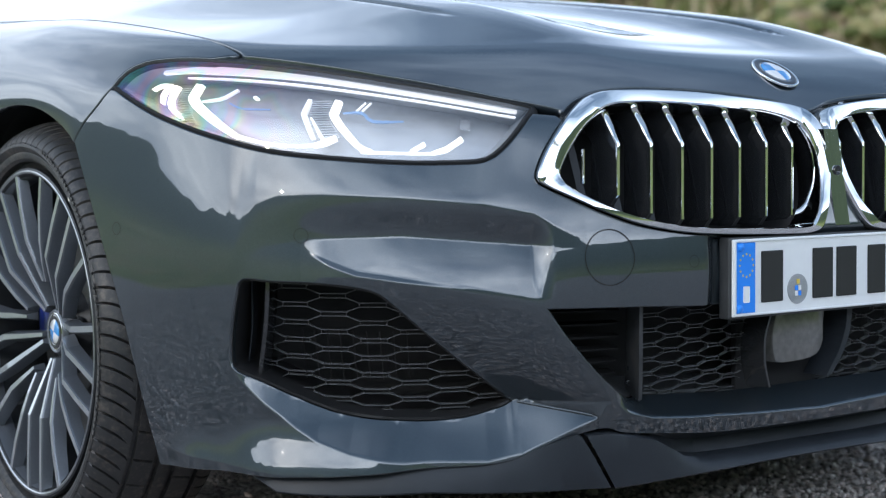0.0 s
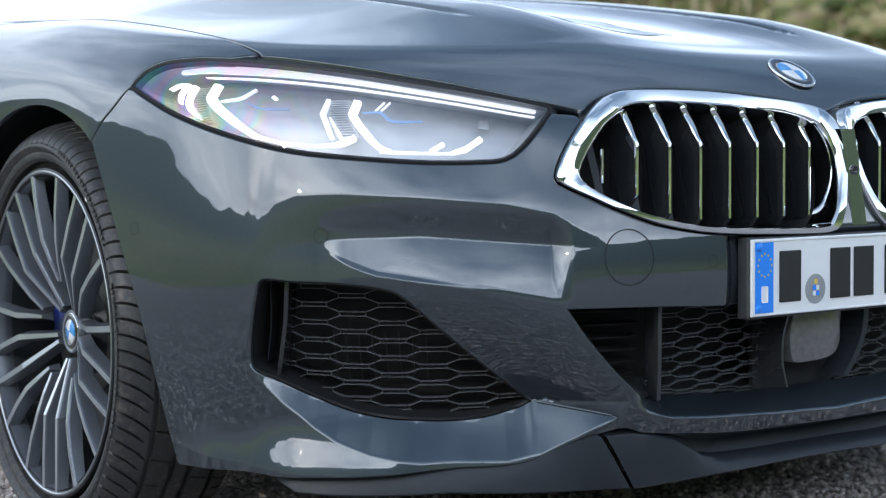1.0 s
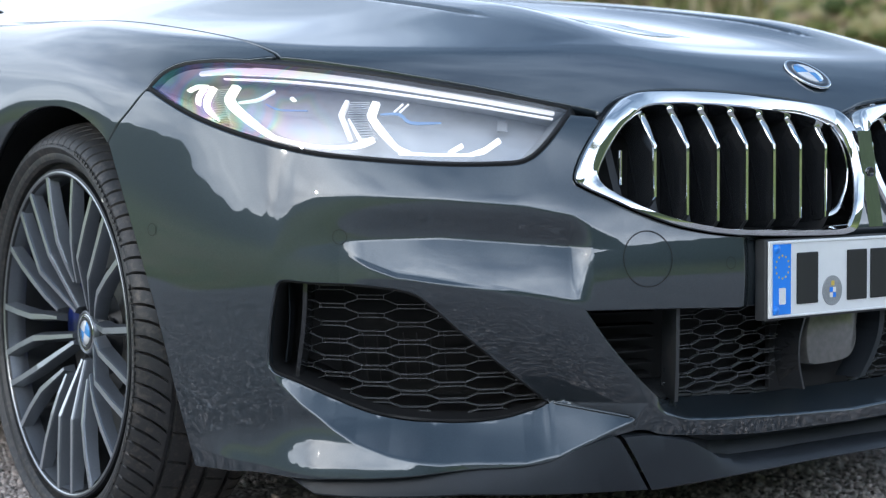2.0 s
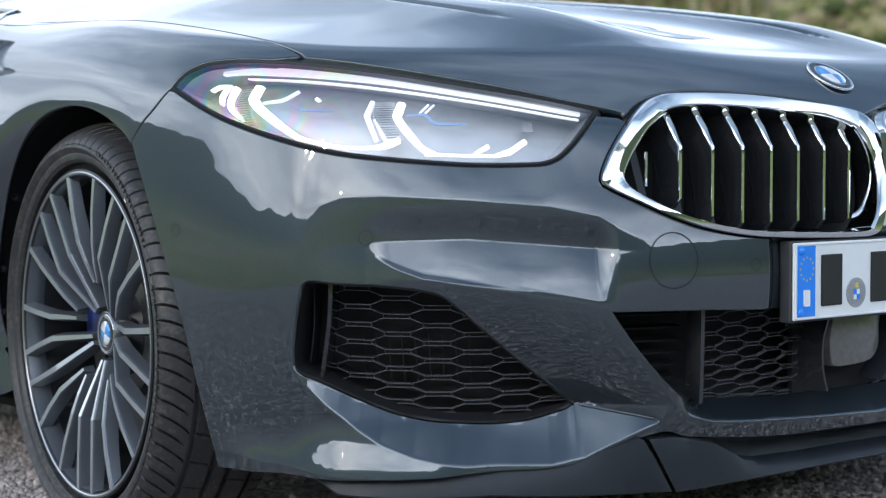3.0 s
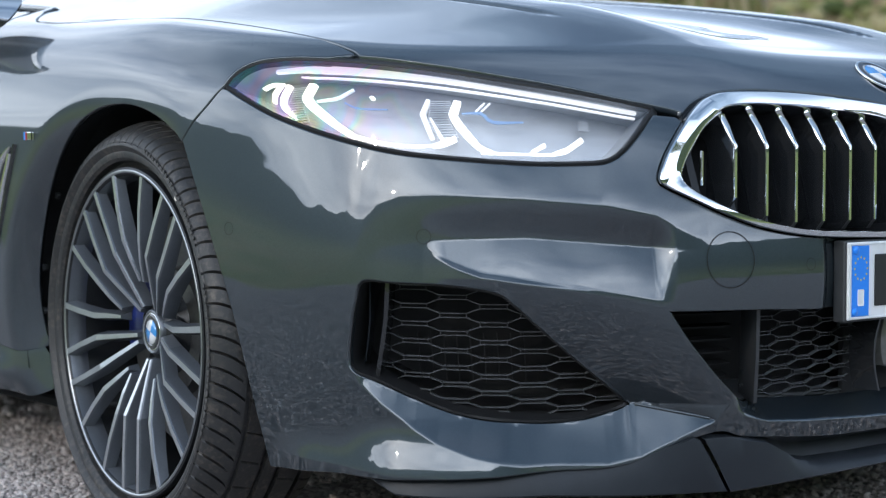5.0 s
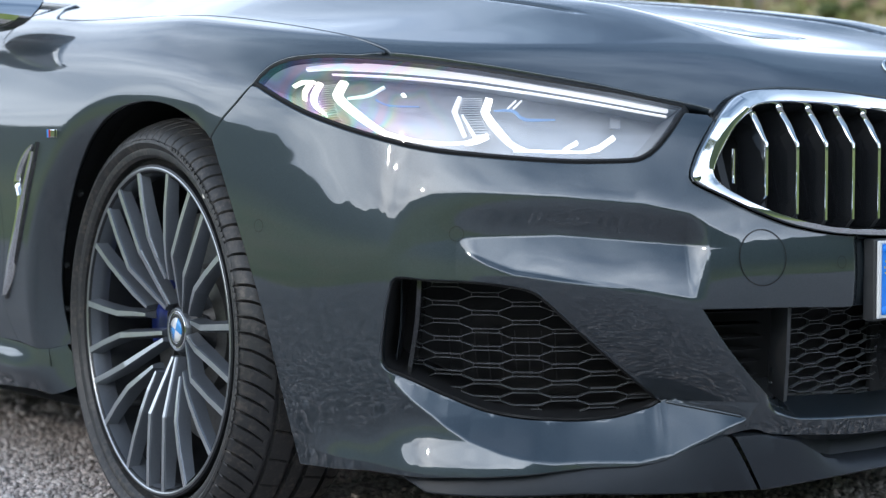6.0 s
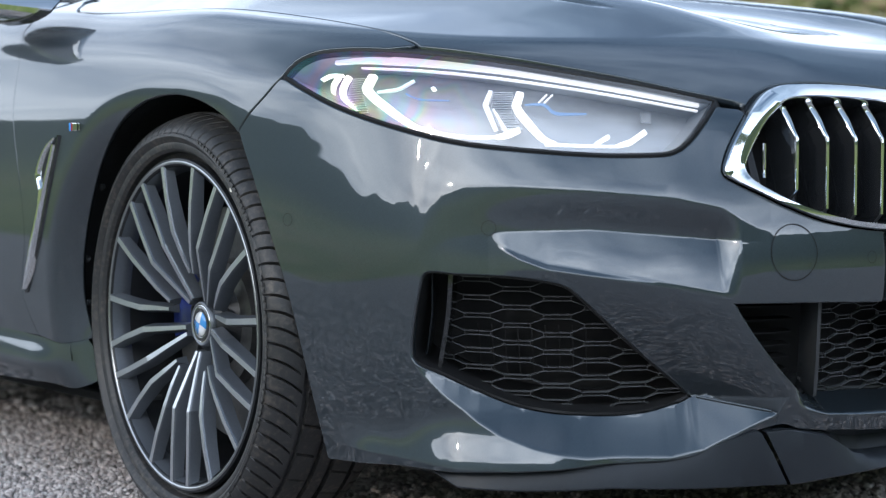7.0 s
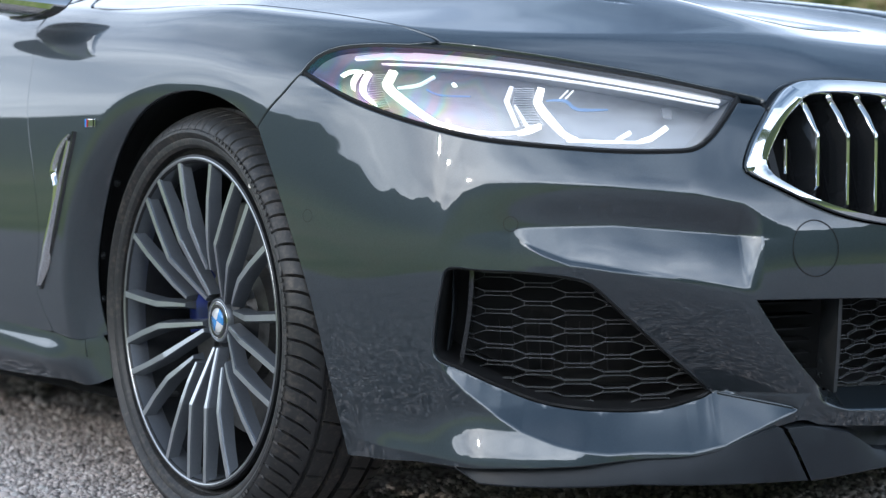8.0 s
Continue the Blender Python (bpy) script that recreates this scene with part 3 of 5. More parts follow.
def skin_y(x, z):
    """How far forward the plain nose reaches at x, z."""
    lo, hi = -1.1, 0.0
    for _ in range(40):
        mid = (lo + hi) / 2
        if body(np.array([x]), np.array([mid]), np.array([z]))[0] > 0:
            lo = mid
        else:
            hi = mid
    return hi


def side_skirt(flip):
    """The sill below the door: turned up along its top, upright below, cut off at the wheel arch."""
    rows = []
    for s in np.linspace(0, 1, 60) ** 1.3:
        row = []
        for k, off in ((0, -.012), (0, -.001), (.06, .0), (.2, .007), (.38, .016), (.5, .018), (.62, .0165), (.93, .009), (1.0, -.001), (1.02, -.05)):
            y = .338 - .03 * k + s * (1.15 - .338 + .03 * k)
            z = .2685 + .011 * smooth(.33, .46, y) + .016 * smooth(.40, .75, y) - k * (.075 + .028 * smooth(.33, .75, y))
            flare = smooth(.33, .47, y) if 0 < off else 1
            row.append(flank(np.array([[y, float(flank_at(y, z))]]), off * flare)[0] * ([-1, 1, 1] if flip else [1, 1, 1]))
        rows.append(row)
    return sharpen(part("side_skirt", skin(rows, False, False), PAINT, car), 40)


# ---- the car's painted skin ----
car = tagged(new("car"), "dark grey metallic sports coupe with chrome kidney grille parked on gravel", "car")
centre = lambda q: abs(q[0]) < 1e-4
bumper = panel("bumper", front, even(BUMPER, .3), [INTAKE, MOUTH], .22, PAINT, car, "sculpted grey painted front bumper", mirror="both", open_at=centre, flange=.014, lines=creases())
hood = panel("hood", lid, even(HOOD, .011), [], .012, PAINT, car, "long grey hood with two soft ridges", mirror="both", open_at=centre, lines=[np.stack([np.full(95, -x), np.linspace(-.46, .98, 95)], 1) for x in (.248, .254, .26, .266, .272, .416, .423, .43, .437, .444)])
for flip in (False, "other"):
    panel("front_wing", flank, even(WING, .009), [], .01, PAINT, car, "grey wing flared round the wheel", mirror=flip)
    panel("door", flank, even(DOOR, .02), [], .02, PAINT, car, mirror=flip)
    panel("door_shut", flank, even(SHUT, .02), [], .02, DARK, car, mirror=flip, off=-.014, flange=0)
    side_skirt(flip)

# bead added along the blade's upper edge to draw its highlight line
a = np.arange(25.9, 31.7, .2)
part("blade_edge", tube(front(np.stack([a, BLADE_IN(a)], 1), .0005), .0022), PAINT, bumper, "thin bead that catches an edge highlight", smooth_=True)

# ---- headlights ----
LAMP_GREY = material("lamp_housing_grey", (.42, .45, .50), rough=.45, metal=.2, grain=.1, grain_size=80)
LAMP_DARK = material("lamp_lens_grey", (.30, .32, .36), rough=.2, coat=.5)
FIN = material("clear_fin", (.62, .65, .70), rough=.2, coat=.5)
ACCENT = material("blue_lamp_accent", (.35, .52, .82), rough=.25, coat=.6)
# clear plastic with a weak glow added to brighten strips and braces
CRYSTAL = material("clear_light_guide", (.85, .87, .9), rough=.12, coat=.8, emit=.8)


def mirrored(ob):
    """A copy of a part, and of its own pieces, for the car's other side."""
    done = {}
    for o in (ob, *ob.children):
        me = o.data.copy()
        me.transform(Matrix.Diagonal((-1, 1, 1, 1)))
        me.flip_normals()
        done[o] = new(o.name.split(".")[0], me)
        done[o].parent = done.get(o.parent, o.parent)
        loc = o.location
        done[o].location = (-loc[0], loc[1], loc[2])
        if "label" in o:
            tagged(done[o], o["label"])
    return done[ob]


GASKET = material("gasket_rubber", (.018, .018, .019), rough=.5, spec=.3)


def headlight():
    n = 220
    loop = resample(LAMP, n)
    # black gasket round the glass
    rings = [front(grow(loop, .95), -.014, False), front(grow(loop, .5), -.006, False), front(grow(loop, .12), -.001, False), front(grow(loop, -.06), -.004, False), front(grow(loop, -.1), -.02, False)]
    gasket = sharpen(part("headlight", skin(rings), GASKET, car, "slim clear headlight with lit white guides"), 50)
    part("housing", skin([front(grow(loop, .05), -.004, False), front(grow(loop, -.12), -.03, False), front(grow(loop, -.6), -.085, False)]), LAMP_GREY, gasket, smooth_=True)
    panel("reflector", front, even(grow(LAMP, -.5), .5), [], .6, LAMP_GREY, gasket, off=-.08, shaped=False, flange=0)
    for line, width, off in (
            ([(57.76, 16.65), (58.0, 15.43), (58.0, 15.43), (57.4, 14.7), (54.88, 12.89), (53.3, 11.95)], [.75, .85, .8, .75, .6, .45], -.044),
            ([(53.5, 12.0), (50.89, 11.33), (48.59, 11.06), (46.83, 11.12)], [.36, .18, .13, .13], -.044),
            ([(60.06, 16.69), (60.3, 15.5), (59.96, 14.62), (58.74, 13.65)], [.45, .48, .4, .1], -.045),
            ([(61.1, 16.75), (61.4, 15.94), (61.17, 15.15)], [.26, .28, .12], -.046),
            ([(62.8, 16.55), (61.98, 16.95), (60.7, 16.85)], [.08, .18, .16], -.046),
            ([(45.34, 14.67), (45.61, 13.47), (45.61, 13.47), (45.13, 12.68), (43.56, 10.95), (42.6, 10.6)], [.62, .72, .68, .62, .5, .25], -.044),
            ([(43.4, 10.55), (40.55, 10.47), (37.8, 10.48)], [.16, .11, .10], -.044),
            ([(38.1, 10.5), (37.05, 10.79), (37.05, 10.79), (35.82, 11.66)], [.16, .42, .42, .45], -.043),
            ([(39.68, 10.6), (38.66, 11.19)], [.2, .3], -.043),
            ([(47.03, 11.05), (46.16, 11.26), (45.3, 11.63)], [.25, .45, .4], -.045),
            ([(52.45, 15.16), (52.3, 15.2), (52.1, 15.16)], [.1, .3, .1], -.05)):
        part("light_guide", ribbon(line, np.asarray(width) * .84, off, .012), LIT, gasket, "lit white light guide")
    part("light_guide", ribbon([(47.63, 14.82), (47.93, 13.53), (47.93, 13.53), (47.06, 11.6)], [.3, .42, .36, .3], -.046, .01), CRYSTAL, gasket)
    part("light_guide", ribbon([(47.3, 13.2), (46.2, 11.35)], [.12, .3], -.045, .01), CRYSTAL, gasket)
    part("indicator_strip", ribbon([(61.0, 17.55), (57.8, 17.6), (53.2, 17.15), (46.7, 16.2), (40.3, 15.1), (34.0, 14.1), (31.5, 13.75)], [.3, .75, .62, .42, .34, .3, .26], -.020, .008), CRYSTAL, gasket, "clear ribbed strip along the top")
    part("indicator_strip", ribbon([(58.5, 16.95), (53.0, 16.4), (46.6, 15.55), (40.3, 14.6), (34.0, 13.65), (31.6, 13.35)], [.1, .2, .2, .17, .16, .16], -.026, .006), CRYSTAL, gasket)
    # fins between the hooks
    for left, right, e0, e1 in ((47.5, 45.9, 14.7, 11.7), (59.7, 58.3, 16.4, 13.3)):
        for k in range(16):
            el = e1 + (e0 - e1) * k / 15
            lean = .9 * max(0, (.45 - k / 15)) * 2
            part("fin", ribbon([(left - lean, el), (right - lean, el + .03)], .06, -.05, .010, step=.4), FIN, gasket)
    part("accent", ribbon([(44.96, 13.64), (43.49, 13.66), (42.59, 12.95), (40.25, 12.99)], [.1, .26, .24, .12], -.05, .004), ACCENT, gasket, "thin blue accent strip")
    part("accent", ribbon([(54.51, 14.8), (53.23, 14.23), (50.81, 14.06)], [.14, .16, .08], -.052, .004), ACCENT, gasket)
    part("brace", ribbon([(56.98, 15.01), (55.44, 15.11), (54.96, 15.26), (53.98, 15.96)], [.14, .24, .26, .24], -.048, .006), CRYSTAL, gasket)
    for az in (43.94, 43.5):
        part("brace", ribbon([(az, 13.82), (az - .66, 14.63)], .1, -.05, .006), CRYSTAL, gasket)
    # side marker and maker's mark by the inner end
    part("sensor_window", ribbon([(35.5, 13.45), (35.5, 12.6)], .8, -.06, .004), LAMP_DARK, gasket)
    glass = panel("glass", front, LAMP, [], .45, LENS, gasket, "clear glass", flange=0, off=-.0035, shaped=False)
    glass.visible_shadow = False
    return gasket


lamp = headlight()
mirrored(lamp)


# ---- kidney grille ----
def kidney():
    n = 200
    a, b = resample(KIDNEY, n), resample(KIDNEY_IN, n)
    mix = lambda t: a * (1 - t) + b * t
    # the bright face stands upright along the top and tips forward along the bottom
    def face(t, off):
        p = mix(t)
        high, low = smooth(7, 14.5, p[:, 1]), 1 - smooth(4.2, 7.5, p[:, 1])
        return front(p, off + .0105 * high * (1 - t) + .005 * low * t, False)

    rings = [front(grow(a, .05), -.014, False), face(0.0, .003), face(.05, .0070), face(.13, .0086), face(.5, .0088), face(.84, .0086), face(.93, .0066),
             face(1.0, .001), front(grow(b, -.08), -.010, False), front(grow(b, -.06), -.04, False)]
    ring = sharpen(part("kidney_grille", skin(rings), CHROME, car, "chrome kidney grille with upright slats"), 32)
    part("gap_seal", skin([front(grow(a, .32), -.012, False), front(grow(a, .02), -.009, False)]), GLOSS_BLACK, ring)
    # dark duct behind
    part("duct", skin([front(grow(b, .12), -.034, False), front(grow(b, -.1), -.16, False)]), DARK, ring)
    panel("duct_wall", front, even(grow(KIDNEY_IN, .2), .8), [], 1.2, DARK, ring, off=-.15, shaped=False, flange=0)
    mats = [GLOSS_BLACK, CHROME]
    bow = .627
    for k, x in enumerate([-(.056 + .0582 * i) for i in range(7)] + [-.463]):
        loz = .503 + .055 * float(smooth(.30, .47, -x))
        hiz = .692 - .035 * float(smooth(.33, .47, -x))
        y0 = skin_y(x, bow) + .011
        zs = [loz, loz + .014, .575, bow - .010, bow, bow + .010, .655, hiz]
        if k == 7:
            zs = [.572, .58, .59, .60, .605, .61, .615, .62]
        rows, front_y = [], []
        for z in zs:
            y = y0 if z <= bow else max(y0, skin_y(x, z) + .013)
            y += .012 if z < loz + .005 else 0
            w = (.0033 if z <= bow - .005 else .0033 + .085 * min(z - bow + .005, .05)) * (.5 if k == 7 else 1)
            dd = .055 if k < 7 else .006
            rows.append(np.array([(x - w, y + .0035, z), (x - w * .75, y + .0012, z), (x - w * .25, y, z), (x + w * .25, y, z), (x + w * .75, y + .0012, z), (x + w, y + .0035, z), (x + w * .5, y + dd, z), (x - w * .9, y + dd, z)]))
        ob = part("slat", skin(rows, True, True), mats, ring)
        for f in ob.data.polygons:
            f.material_index = 1 if sum(1 for i in f.vertices if i % 8 < 6) == 4 and len(f.vertices) == 4 else 0
        sharpen(ob, 34)
    for k in range(8):
        x = -(.09 + .0571 * k)
        zs = np.linspace(.515, .66, 5)
        bm = skin([np.array([(x - .002, skin_y(x, z) + .085, z), (x + .008, skin_y(x, z) + .08, z), (x + .009, skin_y(x, z) + .084, z)]) for z in zs], True, True)
        part("shutter", bm, SATIN, ring)
    return ring


kid = kidney()
mirrored(kid)
# the chrome bridge between the kidneys, with its small camera
zs = np.linspace(.502, .648, 16)
plate_y = lambda z: skin_y(0, .53) - .004 + .17 * (z - .53)
bridge = part("grille_bridge", skin([np.array([(-.0185, plate_y(z) + .012, z), (-.0165, plate_y(z) + .0012, z), (-.009, plate_y(z), z), (.009, plate_y(z), z), (.0165, plate_y(z) + .0012, z), (.0185, plate_y(z) + .012, z), (0, plate_y(z) + .03, z)]) for z in zs], True, True), CHROME, car, "flat chrome bridge between the kidneys")
sharpen(bridge, 40)
bm = lathe([(0, .0075), (-.004, .0075), (-.0045, .006), (-.002, .0055), (-.002, .0003)], 24)
bmesh.ops.transform(bm, matrix=Matrix.Translation((0, plate_y(.585) + .001, .585)) @ Matrix.Rotation(radians(90), 4, "Z"), verts=bm.verts)
part("camera_eye", bm, GLOSS_BLACK, bridge, smooth_=True)


# ---- honeycomb ----
def honeycomb(name, loop, off, pitch, row, flat, half, wire, parent, depth=.007, keep=None, lean=0.0, shift=(0, 0)):
    """Long hexagons in staggered columns, moulded as one grid: double bars above each other, single slanting bars between."""
    lo, hi = loop.min(0), loop.max(0)
    c0 = (lo + hi) / 2
    nx, ny = int((hi[0] - lo[0]) / pitch / 2) + 2, int((hi[1] - lo[1]) / row / 2) + 2
    g, tip = row / 2 - half, pitch - flat
    bars = []
    for i in range(-nx, nx + 1):
        for j in range(-ny, ny + 1):
            c = c0 + [i * pitch, j * row + (row / 2 if i % 2 else 0)]
            for s in (1, -1):
                bars += [(c + (-flat, s * half), c + (flat, s * half), 1), (c + (flat, s * half), c + (tip, s * g), 1)]
            bars += [(c + (k * flat, half), c + (k * flat, half + 2 * g), 0) for k in (1, -1)]
    room = grow(resample(loop, 160), .3)
    V, F, base, nodes = [], [], 0, {}
    for a, b, proud in bars:
        m = 8 if proud else 1
        q = a + (b - a) * np.linspace(0, 1, m + 1)[:, None]
        ok = within(room, (q[1:] + q[:-1]) / 2) | within(room + shift, (q[1:] + q[:-1]) / 2)
        if keep:
            ok &= np.array([keep(p) for p in (q[1:] + q[:-1]) / 2])
        if not ok.any():
            continue
        first, last = np.flatnonzero(ok)[[0, -1]]
        p0, p1 = q[first], q[last + 1]
        t = (b - a) / np.linalg.norm(b - a)
        n_ = np.array([-t[1], t[0]]) * wire / 2
        p0, p1 = p0 - t * wire * .3, p1 + t * wire * .3
        o = (off if proud else off - .003) - lean * (hi[1] - float(p0[1] + p1[1]) / 2)
        foot = np.array([p0 - n_ * 1.6, p0 + n_ * 1.6, p1 + n_ * 1.6, p1 - n_ * 1.6])
        head = np.array([p0 - n_, p0 + n_, p1 + n_, p1 - n_])
        V.append(np.vstack([front(foot, o - depth, False), front(head, o, False)]))
        F += [tuple(base + k for k in f) for f in ((4, 5, 6, 7), (0, 1, 5, 4), (1, 2, 6, 5), (2, 3, 7, 6), (3, 0, 4, 7))]
        for p, i in ((a, 4), (b, 6)):
            if (first if i == 4 else m - 1 - last) == 0:
                nodes.setdefault((round(p[0], 2), round(p[1], 2)), []).append(base + i)
        base += 8
    # small webs where bars meet
    for ends in nodes.values():
        F += [(i, i + 1, j) for i, j in zip(ends, ends[1:])]
    me = bpy.data.meshes.new(name)
    me.from_pydata([tuple(p) for p in np.vstack(V)], [], F)
    me.materials.append(GRID)
    ob = new(name, me)
    ob.parent = parent
    return ob


GRID = material("dark_grey_grille_plastic", (.10, .105, .11), rough=.2, grain=.1, grain_size=600)


def side_intake():
    loop = resample(INTAKE, 200)
    surround = sharpen(part("side_intake", skin([front(grow(loop, .1), -.016), front(grow(loop, -.02), -.006), front(grow(loop, -.2), -.006), front(grow(loop, -.26), -.022), front(grow(loop, -.28), -.115)]), GASKET, car, "black honeycomb side intake"), 40)
    panel("duct_wall", front, even(grow(INTAKE, .4), .8), [], 1.5, DARK, surround, off=-.12, shaped=True, flange=0)
    honeycomb("honeycomb", INTAKE, -.046, 2.93, 1.345, .98, .52, .036, surround, lean=.0024, shift=(.9, -1.5), keep=lambda c: c[0] < 50.1 + .14 * (1.6 - c[1]))
    part("post", ribbon([(50.0, 1.6), (50.3, -2), (51.2, -6.6)], .32, -.03, .04), GLOSS_BLACK, surround)
    part("post", ribbon([(51.6, 1.2), (51.7, -2), (52.2, -5)], .12, -.045, .02), SATIN, surround)
    for k in range(9):
        part("radiator_fin", ribbon([(48.6 - 1.05 * k, -3.0), (48.4 - 1.05 * k, -6.9)], .09, -.105, .004), DARK, surround)
    return surround


mirrored(side_intake())


# ---- lower mouth ----
def mouth():
    half = [(30.2, -.81), (30.2, -.81), (15.3, -1.25), (0, -1.35), (-15.3, -1.25), (-30.2, -.81), (-30.2, -.81), (-28.07, -3.61), (-25.17, -6.67), (-22.7, -8.5), (-20.9, -8.95), (-15.5, -9.45), (-10.06, -9.88), (0, -10.05),
            (10.06, -9.88), (15.5, -9.45), (20.9, -8.95), (22.7, -8.5), (25.17, -6.67), (28.07, -3.61)]
    loop = resample(trace(half, .4), 260)
    surround = sharpen(part("lower_grille", skin([front(grow(loop, .12), -.016), front(grow(loop, -.06), -.010), front(grow(loop, -.16), -.02), front(grow(loop, -.2), -.13)]), BLACK, car, "black lower grille with honeycomb"), 40)
    panel("duct_wall", front, even(grow(loop, .4), .8), [], 1.5, DARK, surround, off=-.14, shaped=False, flange=0)
    honeycomb("honeycomb", loop, -.056, 2.5, 1.27, .8, .49, .04, surround, keep=lambda c: 8.6 < c[0] < 21.8)
    honeycomb("honeycomb", loop, -.056, 2.5, 1.27, .8, .49, .04, surround, keep=lambda c: -21.8 < c[0] < -3.2)
    for s in (1, -1):
        part("post", ribbon([(s * 22.0, -1.0), (s * 21.8, -4), (s * 21.3, -8.9)], .34, -.022, .05), BLACK, surround)
        for k in range(6):
            part("louvre", ribbon([(s * 30.5, -1.7 - 1.1 * k), (s * 22.3, -1.9 - 1.1 * k)], .16, -.085, .03), DARK, surround)
    # distance sensor in its own shroud
    def arc(places, wide, y0, y1):
        q = trace(places, .01, False)
        return skin([np.array([(x - wide, y1, z), (x - wide, y0, z), (x + wide, y0, z), (x + wide, y1, z)]) for x, z in q], True, True)

    part("shroud", arc([(.036, .40), (.0425, .374), (.039, .339), (.023, .305), (-.007, .269)], .006, -.846, -.80), SATIN, surround, smooth_=False)
    part("shroud", arc([(-.132, .40), (-.141, .368), (-.152, .339), (-.153, .301), (-.142, .262)], .002, -.846, -.80), GLOSS_BLACK, surround)
    part("shroud_back", box((-.150, -.785, .25), (.035, -.775, .41), .002), DARK, surround)
    q = trace([(-.108, .392), (-.115, .365), (-.120, .345), (-.121, .324), (-.116, .302), (-.104, .294), (-.042, .296), (-.016, .303), (-.003, .32), (-.002, .345), (-.006, .392)], .006)
    flat_ = lambda loop, y: np.stack([loop[:, 0], y + 0 * loop[:, 0] + .5 * (loop[:, 0] + .06) ** 2, loop[:, 1]], 1)
    ob = part("distance_sensor", skin([flat_(q, -.79), flat_(q, -.830), flat_(grow(q, -.0015), -.8335), flat_(grow(q, -.005), -.835)], True, True), SENSOR, surround, "dark glossy distance sensor cover")
    sharpen(ob, 40)
    return surround


SENSOR = material("sensor_cover", (.13, .125, .118), rough=.22, coat=.8, grain=.3, grain_size=90)
mouth()


# ---- splitter ----
def splitter():
    az = np.linspace(51.4, 24.15, 60)
    top = knots(az[::-1], (23, -11.2), (25.1, -10.6), (28.96, -11.2), (31.69, -11.9), (34.3, -12.1), (40.4, -12.05), (45.6, -12.3), (51.5, -12.75))[::-1]
    low = knots(az[::-1], (23, -15.5), (26, -15.1), (38.4, -13.95), (45, -14.1), (49.6, -14.15), (51.6, -13.0))[::-1]
    tip = 1 - smooth(47, 51.5, az)
    pull = (az - 51.4) / (24.15 - 51.4)
    A = lambda e, o: front(np.stack([az + pull ** 6 * 2.6 * (e + 15.5) / 4.5, e], 1), 0, False) + np.stack([-np.sin(np.radians(az)), -np.cos(np.radians(az)), 0 * az], 1) * np.asarray(o).reshape(-1, 1)
    rings = [A(top + .25, -.02 + 0 * az), A(top, .004 + 0 * az), A(top * .6 + low * .4, .012 + .004 * tip), A(low + .12, .018 + .006 * tip), A(low, .016 + .007 * tip), A(low - .1, -.01 + 0 * az), A(low - .5, -.12 + 0 * az)]
    return part("side_splitter", skin(rings, False), SATIN, car, "satin black splitter blade", smooth_=True)


sharpen(splitter(), 30)
mirrored(car.children[-1])
az = np.linspace(-23.75, 23.75, 120)
aa = np.abs(az)
top = knots(aa, (0, -12.6), (12, -12.2), (19, -11.4), (22, -10.95), (23.8, -10.75))
bay = knots(aa, (0, -15.05), (8, -14.95), (14, -14.6), (16.5, -14.0), (19.5, -12.0), (22.4, -11.05), (23.8, -10.95))
low = knots(aa, (0, -16.0), (12, -15.9), (23.2, -15.6), (24, -15.5))
inset = knots(aa, (0, -.04), (14, -.038), (17, -.028), (20, -.008), (22, 0), (24, 0))
A = lambda e, o: front(np.stack([az + np.sign(az) * (aa / 23.75) ** 6 * 2.6 * (np.asarray(e) + 15.5) / 4.5, e], 1), 0, False) + np.stack([-np.sin(np.radians(az)), -np.cos(np.radians(az)), 0 * az], 1) * np.asarray(o).reshape(-1, 1)
rings = [A(top + .5, -.05 + 0 * az), A(top, -.006 + inset), A(top * .5 + bay * .5, -.004 + inset * 1.1), A(bay + .12, .004 + inset * .9), A(bay - .06, .006 + inset * .1), A(bay * .6 + low * .4, .014 + 0 * az), A(low + .15, .020 + 0 * az), A(low, .017 + 0 * az), A(low - .15, -.02 + 0 * az), A(low - .5, -.14 + 0 * az)]
sharpen(part("splitter", skin(rings, False), SATIN, car, "satin black centre splitter with a hollow"), 38)


# ---- caps and sensors in the bumper ----
def ring_on(az, el, radius, name):
    """A round cap set flush into the bumper, with a fine gap round it."""
    n = 56
    a = np.linspace(0, 2 * math.pi, n, endpoint=False)
    circle = np.stack([az + radius * np.cos(a), el + radius * np.sin(a)], 1)
    k = 1 - (.0014 if radius > 1 else .0008) / (radius * .0175)
    c = np.array([az, el])
    return part(name, skin([front(c + (circle - c) * 1.0, .0006), front(c + (circle - c) * k, .0006)]), DARK, bumper)


ring_on(25.2, 2.65, 2.06, "tow_cap_gap")
ring_on(47.18, 4.35, .52, "parking_sensor")
ring_on(17.7, 2.15, .48, "parking_sensor")
ring_on(63.7, 4.9, .5, "parking_sensor")
ring_on(-17.7, 2.15, .48, "parking_sensor")
ring_on(-47.18, 4.35, .52, "parking_sensor")

